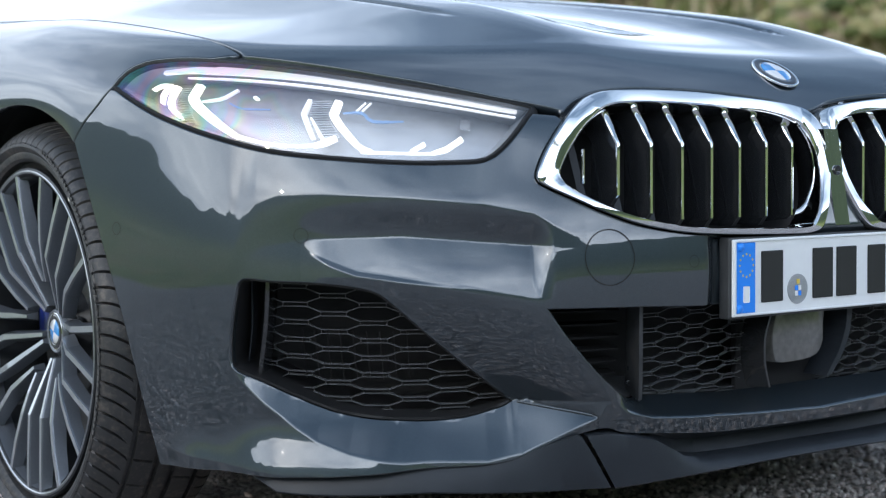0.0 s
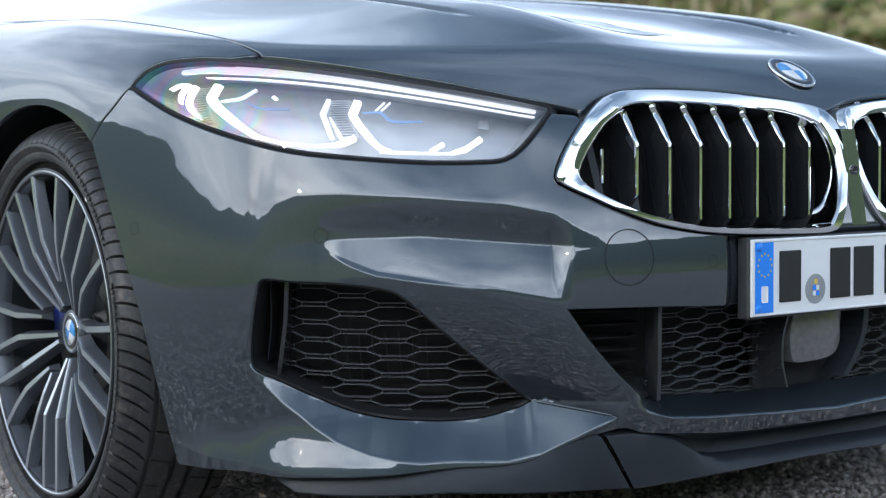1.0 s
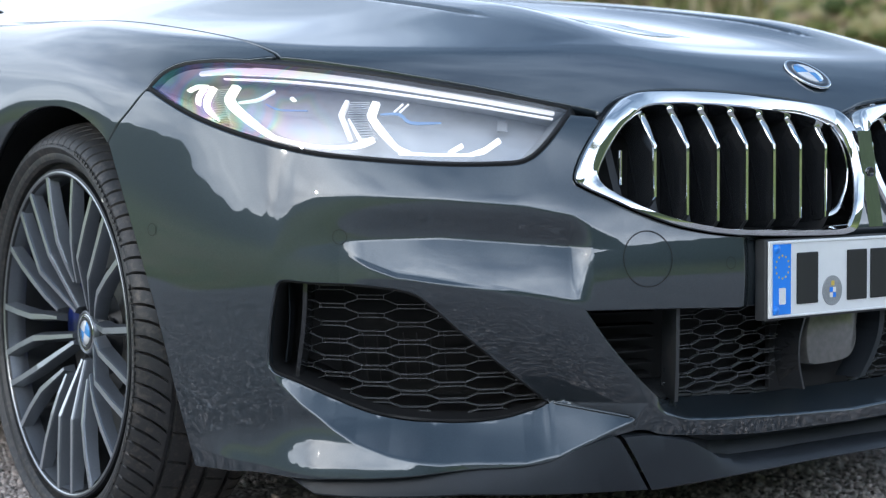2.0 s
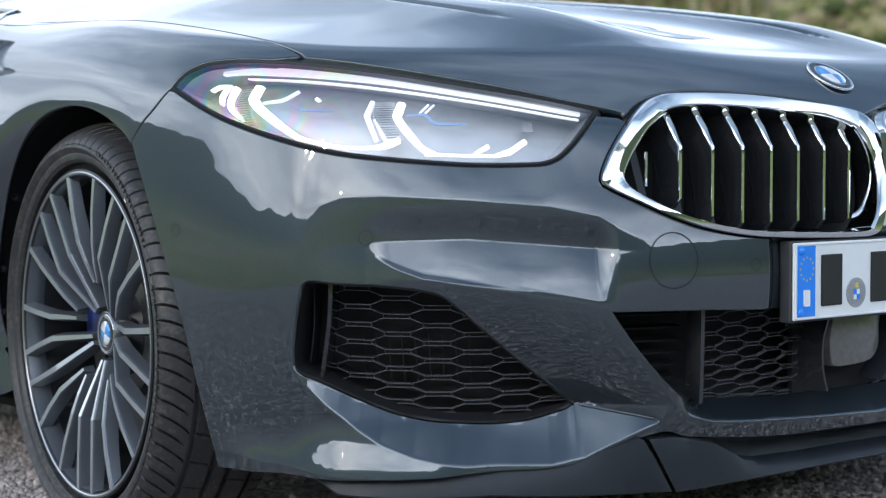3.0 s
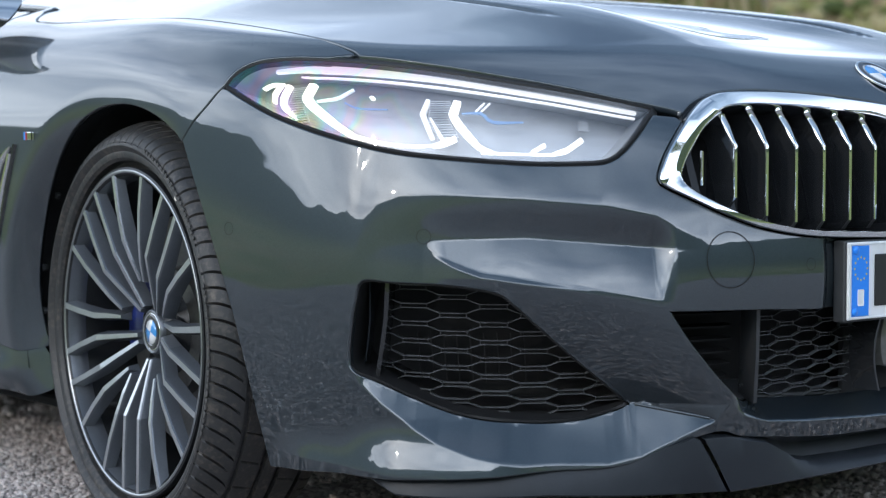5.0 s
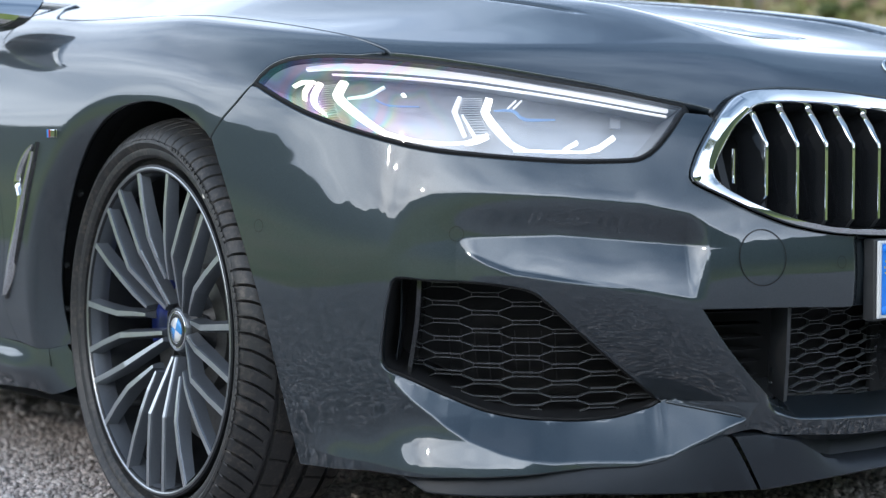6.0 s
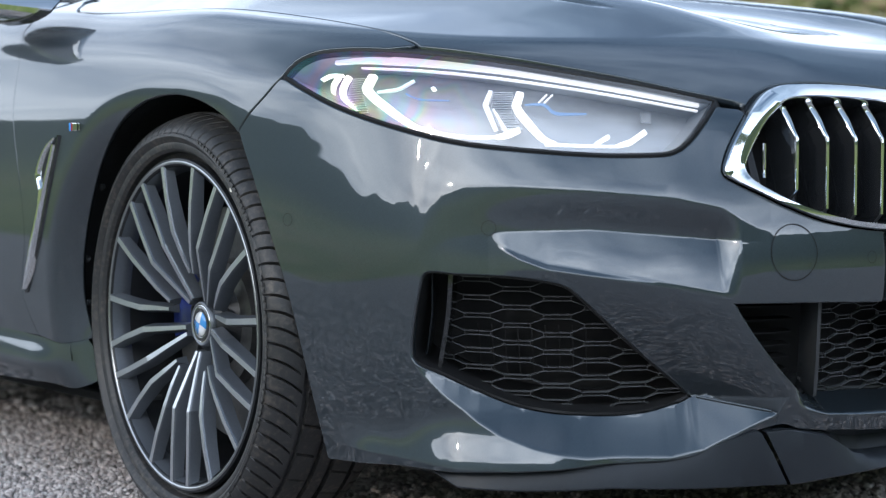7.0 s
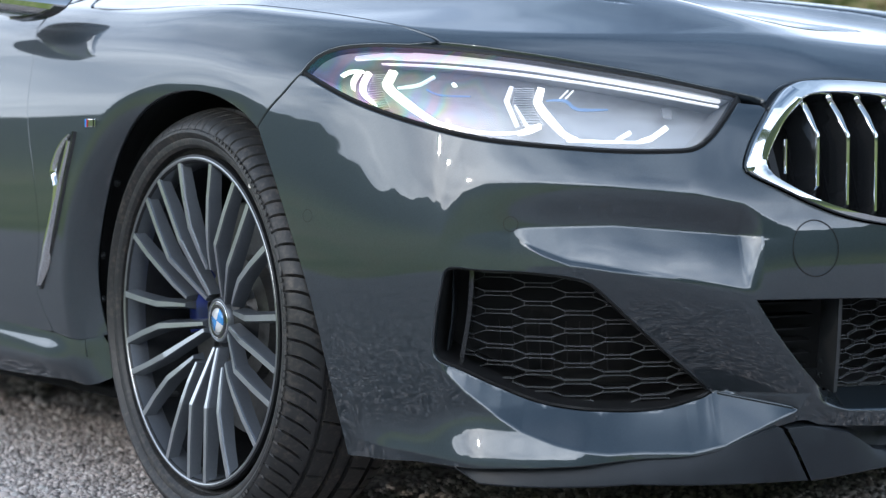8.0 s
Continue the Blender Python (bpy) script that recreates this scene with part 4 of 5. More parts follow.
# ---- number plate ----
PY, PZ = -.876, .4325
plate = part("number_plate", box((-.26, PY - .004, PZ - .056), (.26, PY, PZ + .056), .0018), WHITE, car, "white number plate with blue band", smooth_=False)
part("holder", box((-.2625, PY + .0005, PZ - .0595), (.2625, PY + .022, PZ + .0585), .003), BLACK, plate)
for z in (PZ - .0535, PZ + .0535):
    part("rim", box((-.257, PY - .0058, z - .0016), (.257, PY - .0042, z + .0016), .0007, 1), WHITE, plate)
for x in (-.2575, .2575):
    part("rim", box((x - .0016, PY - .0058, PZ - .053), (x + .0016, PY - .0042, PZ + .053), .0007, 1), WHITE, plate)
part("blue_band", box((-.253, PY - .0053, PZ - .051), (-.214, PY - .0042, PZ + .051), .0004, 1), BLUE, plate)
STAR = material("plate_gold", (.75, .55, .12), rough=.4)
for k in range(12):
    a = 2 * math.pi * k / 12
    bm = bmesh.new()
    bmesh.ops.create_circle(bm, cap_ends=True, segments=5, radius=.0019)
    bmesh.ops.transform(bm, matrix=Matrix.Translation((-.2335 + .0145 * math.sin(a), PY - .0057, PZ + .018 + .0165 * math.cos(a))) @ Matrix.Rotation(radians(90), 4, "X"), verts=bm.verts)
    part("star", bm, STAR, plate)
part("bar", box((-.2405, PY - .0058, PZ - .036), (-.2275, PY - .0054, PZ - .012), .0015, 1), WHITE, plate)
for x0, w in ((.059, .0465), (.173, .0455), (.228, .046), (.302, .042), (.354, .042), (.405, .042), (.456, .042)):
    part("bar", box((-.26 + x0, PY - .0062, PZ - .0375), (-.26 + x0 + w, PY - .0044, PZ + .0375), .0016, 2), INK, plate)
SEAL = material("seal_silver", (.42, .43, .45), rough=.35, metal=.4, grain=.3, grain_size=900)
bm = lathe([(0, .0222), (-.0012, .0222), (-.0014, .0215), (-.0014, .0003)], 48)
bmesh.ops.transform(bm, matrix=Matrix.Translation((-.121, PY - .0042, PZ - .0215)) @ Matrix.Rotation(radians(90), 4, "Z"), verts=bm.verts)
part("seal", bm, SEAL, plate, "round silver seal")
for x, z, c in ((-.1245, -.020, BLUE), (-.1175, -.020, WHITE), (-.1245, -.028, WHITE), (-.1175, -.028, BLUE), (-.121, -.0105, STAR)):
    part("seal_field", box((x - .0032, PY - .0062, PZ + z - .0036), (x + .0032, PY - .0056, PZ + z + .0036), .0008, 1), c, plate)
for x, z in ((-.2455, .0445), (-.2475, -.0445), (.2455, .0445), (.2455, -.0445)):
    bm = lathe([(0, .0062), (-.002, .006), (-.0035, .0045), (-.004, .0003)], 24)
    bmesh.ops.transform(bm, matrix=Matrix.Translation((x, PY - .005, PZ + z)) @ Matrix.Rotation(radians(90), 4, "Z"), verts=bm.verts)
    part("plate_screw", bm, BLUE if x < 0 else WHITE, plate, smooth_=True)


# ---- round badges ----
BADGE_BLUE = material("badge_blue", (.05, .3, .7), rough=.2, coat=1)
BADGE_WHITE = material("badge_white", (.8, .8, .8), rough=.2, coat=1)


def roundel(radius, place, parent, name="badge"):
    """A domed round badge: chrome rim, black ring, quarters in blue and white. Faces -x before it is placed."""
    n = 64
    base = lathe([(0, radius), (-.0025, radius), (-.0035, radius * .965), (-.003, radius * .93), (-.003, radius * .3)], n)
    bmesh.ops.transform(base, matrix=place, verts=base.verts)
    ob = part(name, base, CHROME, parent, "round badge with blue and white quarters", smooth_=True)
    bm = lathe([(-.0028, radius * .93), (-.0042, radius * .85), (-.0045, radius * .66), (-.003, radius * .64)], n)
    bmesh.ops.transform(bm, matrix=place, verts=bm.verts)
    part("ring", bm, GLOSS_BLACK, ob, smooth_=True)
    for k in range(4):
        bm = bmesh.new()
        rows = []
        for r, x in ((.001, -.0056), (radius * .35, -.0053), (radius * .63, -.0046), (radius * .64, -.003)):
            rows.append([(x, r * math.cos(a), r * math.sin(a)) for a in np.linspace(k * math.pi / 2, (k + 1) * math.pi / 2, 13)])
        bm.free()
        bm = skin(rows, False)
        bmesh.ops.transform(bm, matrix=place, verts=bm.verts)
        part("quarter", bm, BADGE_BLUE if k % 2 else BADGE_WHITE, ob, smooth_=True)
    return ob


q = lid(np.array([[0, -.735], [0, -.725], [0, -.745]]))
slope = math.atan2(q[1, 2] - q[2, 2], .02)
roundel(.040, Matrix.Translation((-.006, -.735, q[0, 2] + .001)) @ Matrix.Rotation(slope, 4, "X") @ Matrix.Rotation(radians(90), 4, "Y"), hood)


# ---- wheels ----
CALIPER = material("blue_caliper", (.012, .03, .20), rough=.3, coat=.6)
DISC = material("brake_disc", (.20, .195, .19), rough=.35, metal=.9, grain=.2, grain_size=150)
WEIGHT = material("pale_paint_dot", (.75, .7, .6), rough=.6)


def rubber_material():
    """Black rubber with brownish dust in patches and scuffs."""
    mat = material("tyre_rubber", (.03, .03, .03), rough=.5, bump=.0005, grain=.3, grain_size=160)
    nodes, links = mat.node_tree.nodes, mat.node_tree.links
    b = nodes["Principled BSDF"]
    where, dust, scuff, mix = nodes.new("ShaderNodeTexCoord"), nodes.new("ShaderNodeTexNoise"), nodes.new("ShaderNodeTexNoise"), nodes.new("ShaderNodeMix")
    dust.inputs["Scale"].default_value, dust.inputs["Detail"].default_value, dust.inputs["Roughness"].default_value = 22, 8, .7
    scuff.inputs["Scale"].default_value, scuff.inputs["Detail"].default_value = 130, 3
    for tex in (dust, scuff):
        links.new(where.outputs["Object"], tex.inputs["Vector"])
    both, span = nodes.new("ShaderNodeMath"), nodes.new("ShaderNodeMapRange")
    both.operation = "MULTIPLY"
    links.new(dust.outputs["Fac"], both.inputs[0])
    links.new(scuff.outputs["Fac"], both.inputs[1])
    span.inputs["From Min"].default_value, span.inputs["From Max"].default_value, span.inputs["To Max"].default_value = .24, .46, .42
    links.new(both.outputs[0], span.inputs["Value"])
    mix.data_type = "RGBA"
    mix.inputs[6].default_value, mix.inputs[7].default_value = (.026, .026, .027, 1), (.19, .155, .125, 1)
    links.new(span.outputs[0], mix.inputs[0])
    links.new(mix.outputs[2], b.inputs["Base Color"])
    return mat


RUBBER = rubber_material()
PALE_RUBBER = material("worn_rubber_relief", (.06, .058, .055), rough=.7, grain=.4, grain_size=200)


def tyre_mesh():
    """A low-profile tyre with sidewall steps, shoulder cuts and tread grooves; axle at the origin, outer face to -x."""
    prof = [(.078, .262), (.085, .272), (.0965, .2745), (.1015, .279), (.1035, .285), (.103, .289), (.106, .292), (.1095, .300), (.1105, .308), (.1095, .3135), (.1075, .3155), (.107, .3185), (.1035, .324), (.098, .3295), (.0945, .3318), (.091, .3335), (.0875, .3348), (.084, .3358), (.078, .3368), (.073, .3372), (.068, .3375), (.0635, .3377),
            (.062, .3378), (.0612, .331), (.0535, .331), (.0527, .338), (.020, .3384), (.0192, .331), (.0105, .331), (.0097, .3385)]
    prof = [(x, r - .011 * float(smooth(.045, .10, x)) * float(smooth(.292, .312, r))) for x, r in prof]
    prof = [(-x, r) for x, r in prof] + [(x, r) for x, r in prof[::-1]]
    blocks, per = 84, 10
    n = blocks * per
    a = np.linspace(0, 2 * math.pi, n, endpoint=False)
    j = np.arange(n) % per
    odd = (np.arange(n) // per) % 2 == 1
    rings = []
    for x, r in prof:
        ax = abs(x)
        shear, cut_ = 0, np.zeros(n)
        if .0615 < ax < .108 and r > .302:
            # curved cuts over the shoulder
            t = (ax - .0615) / .0465
            shear = (.075 * (1 - t) ** 1.6) * (1 if x < 0 else -1)
            cut_ = np.where((j == 0) & (~odd | (ax > .070)), .009 * (1 if ax < .1 else .5), 0)
        elif .0105 < ax < .0530 and r > .335:
            shear = .03 * (1 if x < 0 else -1) * (.053 - ax) / .0425
            cut_ = np.where((j == 0) & odd, .004, 0)
        rings.append(np.stack([0 * a + x, (r - cut_) * np.cos(a + shear), (r - cut_) * np.sin(a + shear)], 1))
    return skin(rings)


def spoke(points, w, deep, thin):
    """One alloy arm: a machined top face over dark, widening flanks. points: (radius, angle in degrees, x)."""
    pts = [np.array((x, r * math.cos(radians(g)), r * math.sin(radians(g)))) for r, g, x in points]
    fine = []
    for a, b in zip(pts, pts[1:]):
        fine += [a + (b - a) * t for t in np.linspace(0, 1, 6)[:-1]]
    fine.append(pts[-1])
    P = np.array(fine)
    T = np.gradient(P, axis=0)
    T[:, 0] = 0
    T /= np.linalg.norm(T, axis=1)[:, None]
    S = np.stack([0 * T[:, 0], -T[:, 2], T[:, 1]], 1)
    n = len(P)
    ww = np.interp(np.linspace(0, 1, n), np.linspace(0, 1, len(w)), w)
    dd = np.interp(np.linspace(0, 1, n), np.linspace(0, 1, len(deep)), deep)
    rows = []
    for i in range(n):
        X = np.array([1.0, 0, 0])
        p, s, h, d = P[i], S[i], ww[i] / 2, dd[i]
        rows.append(np.array([p - s * h, p + s * h, p + s * (h + .0012) + X * .0025, p + s * (h + thin) + X * d, p - s * (h + thin) + X * d, p - s * (h + .0012) + X * .0025]))
    bm = skin(rows, True, True)
    bm.faces.ensure_lookup_table()
    return bm


def wheel():
    hub = sharpen(part("front_wheel", lathe([(.10, .240), (.06, .236), (-.03, .236), (-.060, .243), (-.082, .2475), (-.0935, .2515), (-.0965, .2535), (-.0975, .2555), (-.098, .2605), (-.0965, .2635), (-.091, .2645), (-.085, .262), (-.078, .262), (.08, .262), (.10, .262)], 160), BARREL, car, "alloy wheel with machined double spokes and low tyre"), 30)
    part("rim_lip", lathe([(-.0968, .2545), (-.0983, .2556), (-.0988, .2578), (-.0983, .2600), (-.0968, .2611)], 160), RIM_LIP, hub, "bright machined rim edge", smooth_=True)
    sharpen(part("tyre", tyre_mesh(), RUBBER, hub, "black low-profile tyre with dusty shoulder"), 28)
    part("rim_well", lathe([(-.0945, .2500), (-.080, .2466), (-.066, .2438), (-.064, .2446)], 160), RIM_GREY, hub, smooth_=True)
    arms = []
    for k in range(5):
        mid = 54 + 72 * k
        for s in (1, -1):
            arms.append(([(.2545, mid + s * 6.1, -.0975), (.2, mid + s * 7.8, -.0965), (.137, mid + s * 10.5, -.094), (.09, mid + s * 9.5, -.078), (.044, mid + s * 7.0, -.062)], [.0095, .009, .009, .0075, .006], [.016, .020, .023, .022, .020], .0046))
            arms.append(([(.2545, mid + s * 24.0, -.0975), (.2, mid + s * 24.2, -.0965), (.15, mid + s * 24.6, -.092), (.115, mid + s * 27.5, -.084), (.082, mid + s * 31.5, -.074)], [.0095, .009, .009, .0075, .005], [.016, .020, .023, .022, .020], .0046))
    for pts, w, deep, thin in arms:
        ob = part("spoke", spoke(pts, w, deep, thin), [RIM_GREY, RIM_CUT], hub)
        for f in ob.data.polygons:
            f.material_index = 1 if f.normal[0] < -.72 and f.area < .0003 else 0
    # hub star, bolts, cap
    part("hub_plate", lathe([(.0, .080), (-.012, .078), (-.022, .066), (-.034, .052), (-.046, .043), (-.050, .033)], 80), BARREL, hub, smooth_=True)
    for k in range(5):
        g = radians(53.5 + 36 + 72 * k)
        bm = lathe([(-.030, .0115), (-.034, .0115), (-.034, .009), (-.026, .009), (-.026, .0005)], 24)
        bmesh.ops.translate(bm, vec=(-.008, .056 * math.cos(g), .056 * math.sin(g)), verts=bm.verts)
        part("wheel_bolt", bm, BLACK, hub)
    part("cap_collar", lathe([(-.046, .037), (-.056, .0355), (-.058, .033), (-.055, .0305)], 56), RIM_GREY, hub, smooth_=True)
    roundel(.0305, Matrix.Translation((-.054, 0, 0)) @ Matrix.Rotation(radians(20), 4, "X"), hub, "hub_cap")
    # brake
    part("brake_disc", lathe([(.03, .09), (.03, .185), (.027, .187), (.0, .187), (-.003, .185), (-.003, .105), (-.02, .10), (-.022, .07)], 96), DISC, hub, "plain steel brake disc")
    g0, g1 = radians(-12), radians(30)
    rows = []
    for g in np.linspace(g0, g1, 12):
        rows.append(np.array([(x, r * math.cos(g), r * math.sin(g)) for x, r in ((-.012, .12), (-.018, .13), (-.018, .170), (-.012, .185), (.05, .187), (.05, .12))]))
    sharpen(part("caliper", skin(rows, True, True), CALIPER, hub, "blue brake caliper"), 40)
    bm = lathe([(-.020, .0045), (-.045, .004), (-.047, .002), (-.047, .0003)], 12)
    bmesh.ops.translate(bm, vec=(-.02, .225 * math.cos(radians(-38)), .225 * math.sin(radians(-38))), verts=bm.verts)
    part("valve", bm, BLACK, hub)
    # sidewall relief: bars lightened for contrast where small writing runs, and a pale dot
    for k in range(64):
        g = radians(18 + 2.0 * k + (12 if k > 20 else 0) + (26 if k > 42 else 0))
        bm = box((-.0012, -.0038 + .001 * (k % 3), -.0028), (.0006, .0038, .0028), .0004, 1)
        bmesh.ops.transform(bm, matrix=Matrix.Rotation(g, 4, "X") @ Matrix.Translation((-.1097, 0, .3035)), verts=bm.verts)
        part("sidewall_bar", bm, PALE_RUBBER, hub)
    bm = lathe([(-.0005, .0045), (-.0015, .004), (-.0018, .0003)], 16)
    g = radians(132)
    bmesh.ops.translate(bm, vec=(-.107, .2945 * math.cos(g), .2945 * math.sin(g)), verts=bm.verts)
    part("paint_dot", bm, WEIGHT, hub)
    return hub


wh = wheel()
wh.matrix_basis = pose(-.822, .012, .332, 0, 0, -5)
other = new("front_wheel", wh.data)
other.parent = car
other.matrix_basis = pose(.822, .004, .332, 0, 0, 175)
tagged(other, "alloy wheel with machined double spokes and low tyre")
for o in list(wh.children):
    if o.name.split(".")[0] in ("quarter", "ring", "sidewall_bar"):
        continue
    c = o.copy()
    scene.collection.objects.link(c)
    c.parent = other

# wheel arch liners, and near-black walls for the shade behind them
for s in (1, -1):
    a = np.radians(np.linspace(-14, 142, 50))
    rings = [np.stack([0 * a + s * x, r * np.cos(a), .335 + r * np.sin(a)], 1) for x, r in ((.925, .368), (.915, .378), (.86, .392), (.60, .395))]
    part("wheel_arch_liner", skin(rings, False), BLACK, car, "black wheel arch liner")
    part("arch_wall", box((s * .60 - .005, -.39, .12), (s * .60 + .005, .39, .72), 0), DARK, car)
for y, z in ((.352, .42), (.352, .345), (.300, .545)):
    bm = lathe([(0, .006), (-.006, .006), (-.008, .003), (-.008, .0003)], 12)
    bmesh.ops.translate(bm, vec=(-.895, y - .005, z), verts=bm.verts)
    part("clip", bm, BLACK, car)

# ---- side vent, badge, mirror ----
def on_side(y, z, off=0.0):
    return flank(np.array([[y, float(flank_at(y, z))]]), off)[0]


vl = trace([(.334, .632), (.345, .60), (.358, .567), (.379, .518), (.417, .444), (.474, .358)], .008, False)
vent = part("side_vent", skin([np.array([on_side(y + d, z, o) for d, o in ((-.006, .0), (-.002, .004), (.004, .004), (.008, -.004))]) for y, z in vl], False), GLOSS_BLACK, car, "slim chrome-edged air outlet")
part("vent_mesh", skin([np.array([on_side(y, z, .0008) for y in (y0, y1)]) for z, y0, y1 in ((.62, .344, .35), (.60, .352, .378), (.575, .362, .394), (.56, .368, .398), (.547, .374, .388))], False), BARREL, vent)


def blade_trim(line, widths, name="vent_trim"):
    """A half-round bright strip along a line on the side."""
    q = trace(line, .006, False)
    w = np.interp(np.linspace(0, 1, len(q)), np.linspace(0, 1, len(widths)), widths)
    return part(name, skin([np.array([on_side(y + d * h, z, o) for d, o in ((-1.5, .0005), (-1.2, .006), (0, .0095), (1.2, .006), (1.5, .0005))]) for (y, z), h in zip(q, w)], False), CHROME, vent, smooth_=True)


blade_trim([(.341, .626), (.360, .618), (.380, .602), (.396, .580), (.403, .563), (.398, .550), (.391, .540)], [.002, .003, .0035, .0035, .004, .005, .006])
blade_trim([(.346, .615), (.356, .59), (.368, .563), (.378, .54)], [.0022, .003, .003, .003])
blade_trim([(.388, .541), (.396, .512), (.412, .478), (.430, .445), (.450, .405), (.474, .366)], [.008, .007, .0085, .010, .010, .005])
p0 = on_side(.279, .646, .0015)
badge = part("wing_badge", box(p0 + [-.003, -.0165, -.0068], p0 + [.002, .0165, .0068], .0015), CHROME, car, "small chrome wing badge with colour stripes")
for c, y in ((BADGE_BLUE, .0116), (BLUE, .0086), (material("badge_red", (.5, .04, .04), rough=.3, coat=.5), .0056), (GLOSS_BLACK, -.0155)):
    part("stripe", box(p0 + [-.0042, y, -.0066], p0 + [-.0031, y + .0028, .0066], .0003, 1), c, badge)

# mirror: a bright, faceted foot on the door, the painted shell on top
mir_rows = []
for t in np.linspace(0, 1, 14):
    c = np.array((-.905 - .10 * t, .525 + .07 * t, .866 + .014 * t))
    a = np.linspace(0, 2 * math.pi, 20, endpoint=False)
    h, d = .034 - .008 * t, .098 - .04 * t
    sg = lambda v, e: np.sign(v) * np.abs(v) ** e
    mir_rows.append(c + np.stack([.028 * sg(np.sin(a), .7), d * sg(np.cos(a), .8), h * sg(np.sin(a), .7)], 1))
arm_ = sharpen(part("door_mirror", skin(mir_rows, True, True), CHROME, car, "door mirror on a bright arm"), 25)
part("foot_seal", skin([c * 1.0 + np.array((.0, 0, -.004)) for c in mir_rows[:3]], True, True), GLOSS_BLACK, arm_)
bm = bmesh.new()
bmesh.ops.create_uvsphere(bm, u_segments=48, v_segments=32, radius=1)
for v in bm.verts:
    q = np.array(v.co)
    q = np.sign(q) * np.abs(q) ** .72
    v.co = (-1.07 + .09 * q[0], .87 + .06 * q[1] * (1.0 if q[1] < 0 else .6), .955 + .06 * q[2])
part("mirror_shell", bm, PAINT, arm_, smooth_=True)

# ---- the plain rear of the car, unseen, which closes it and keeps light off the gravel ----
def rear_body():
    """The body behind the doors: a side outline with the wheel opening, as wide as the car, with rounded edges."""
    arch = [(2.82 - .365 * math.cos(a), .335 + .365 * math.sin(a)) for a in np.radians(np.linspace(-22, 202, 33))]
    side = [(1.10, .19)] + arch + [(3.62, .22), (3.86, .30), (3.98, .46), (4.00, .62), (3.95, .80), (3.86, .93), (3.55, .985), (3.0, 1.0), (2.2, .985), (1.6, .97), (1.10, .93)]
    bm = bmesh.new()
    for x in (-.925, .925):
        bm.faces.new([bm.verts.new((x, y, z)) for y, z in side])
    bm.verts.ensure_lookup_table()
    n = len(side)
    for i in range(n):
        j = (i + 1) % n
        bm.faces.new((bm.verts[i], bm.verts[j], bm.verts[n + j], bm.verts[n + i]))
    bmesh.ops.recalc_face_normals(bm, faces=bm.faces)
    rim = [e for e in bm.edges if abs(e.verts[0].co.x - e.verts[1].co.x) < 1e-6 and min(v.co.z for v in e.verts) > .75]
    bmesh.ops.bevel(bm, geom=rim, offset=.07, segments=4, profile=.5, affect="EDGES")
    return sharpen(part("rear_body", bm, PAINT, car, "grey painted rear body"), 30)


rear_body()
roof = []
for y, z, w in ((1.16, .95, .70), (1.45, 1.10, .66), (1.8, 1.25, .60), (2.2, 1.325, .56), (2.6, 1.32, .55), (3.0, 1.24, .56), (3.3, 1.12, .60), (3.56, .99, .64)):
    a = np.linspace(0, math.pi, 17)
    roof.append(np.stack([-w * np.sign(np.cos(a)) * np.abs(np.cos(a)) ** .55, 0 * a + y, .93 + (z - .93) * np.sin(a) ** .6], 1))
sharpen(part("cabin", skin(roof, False), GLOSS_BLACK, car, "dark glazed cabin"), 40)
for s_ in (-1, 1):
    back = copy_thing(wh, pose(-.815, 2.82, .332)) if s_ < 0 else copy_thing(other, pose(.815, 2.82, .332, 0, 0, 180))
    back.name = "rear_wheel"
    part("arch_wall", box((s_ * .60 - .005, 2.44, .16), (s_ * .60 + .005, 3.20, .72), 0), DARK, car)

# ---- dark inside of the nose, floor, cowl: plain blocks added to stop light through ----
part("underbody", box((-.80, -.55, .15), (.80, 3.6, .17), .004, 1), DARK, car)
part("engine_bay", box((-.56, -.60, .2), (.56, 1.05, .62), .01, 1), DARK, car)
part("cowl", box((-.80, 1.0, .2), (.80, 1.1, .86), .01, 1), BLACK, car)


# ---- ground, hills and plants ----
def gravel_nodes(nodes, links, where):
    """Mixed grey and tan chippings."""
    cells = nodes.new("ShaderNodeTexVoronoi")
    cells.inputs["Scale"].default_value = 95
    links.new(where.outputs["Object"], cells.inputs["Vector"])
    hue = nodes.new("ShaderNodeValToRGB")
    e = hue.color_ramp.elements
    e[0].position, e[0].color = 0, (.17, .155, .15, 1)
    e[1].position, e[1].color = 1, (.62, .58, .55, 1)
    for pos, c in ((.35, (.32, .29, .275)), (.6, (.47, .41, .385)), (.8, (.44, .42, .41))):
        q = e.new(pos)
        q.color = (*c, 1)
    sep = nodes.new("ShaderNodeSeparateColor")
    links.new(cells.outputs["Color"], sep.inputs[0])
    links.new(sep.outputs[0], hue.inputs["Fac"])
    return cells, hue


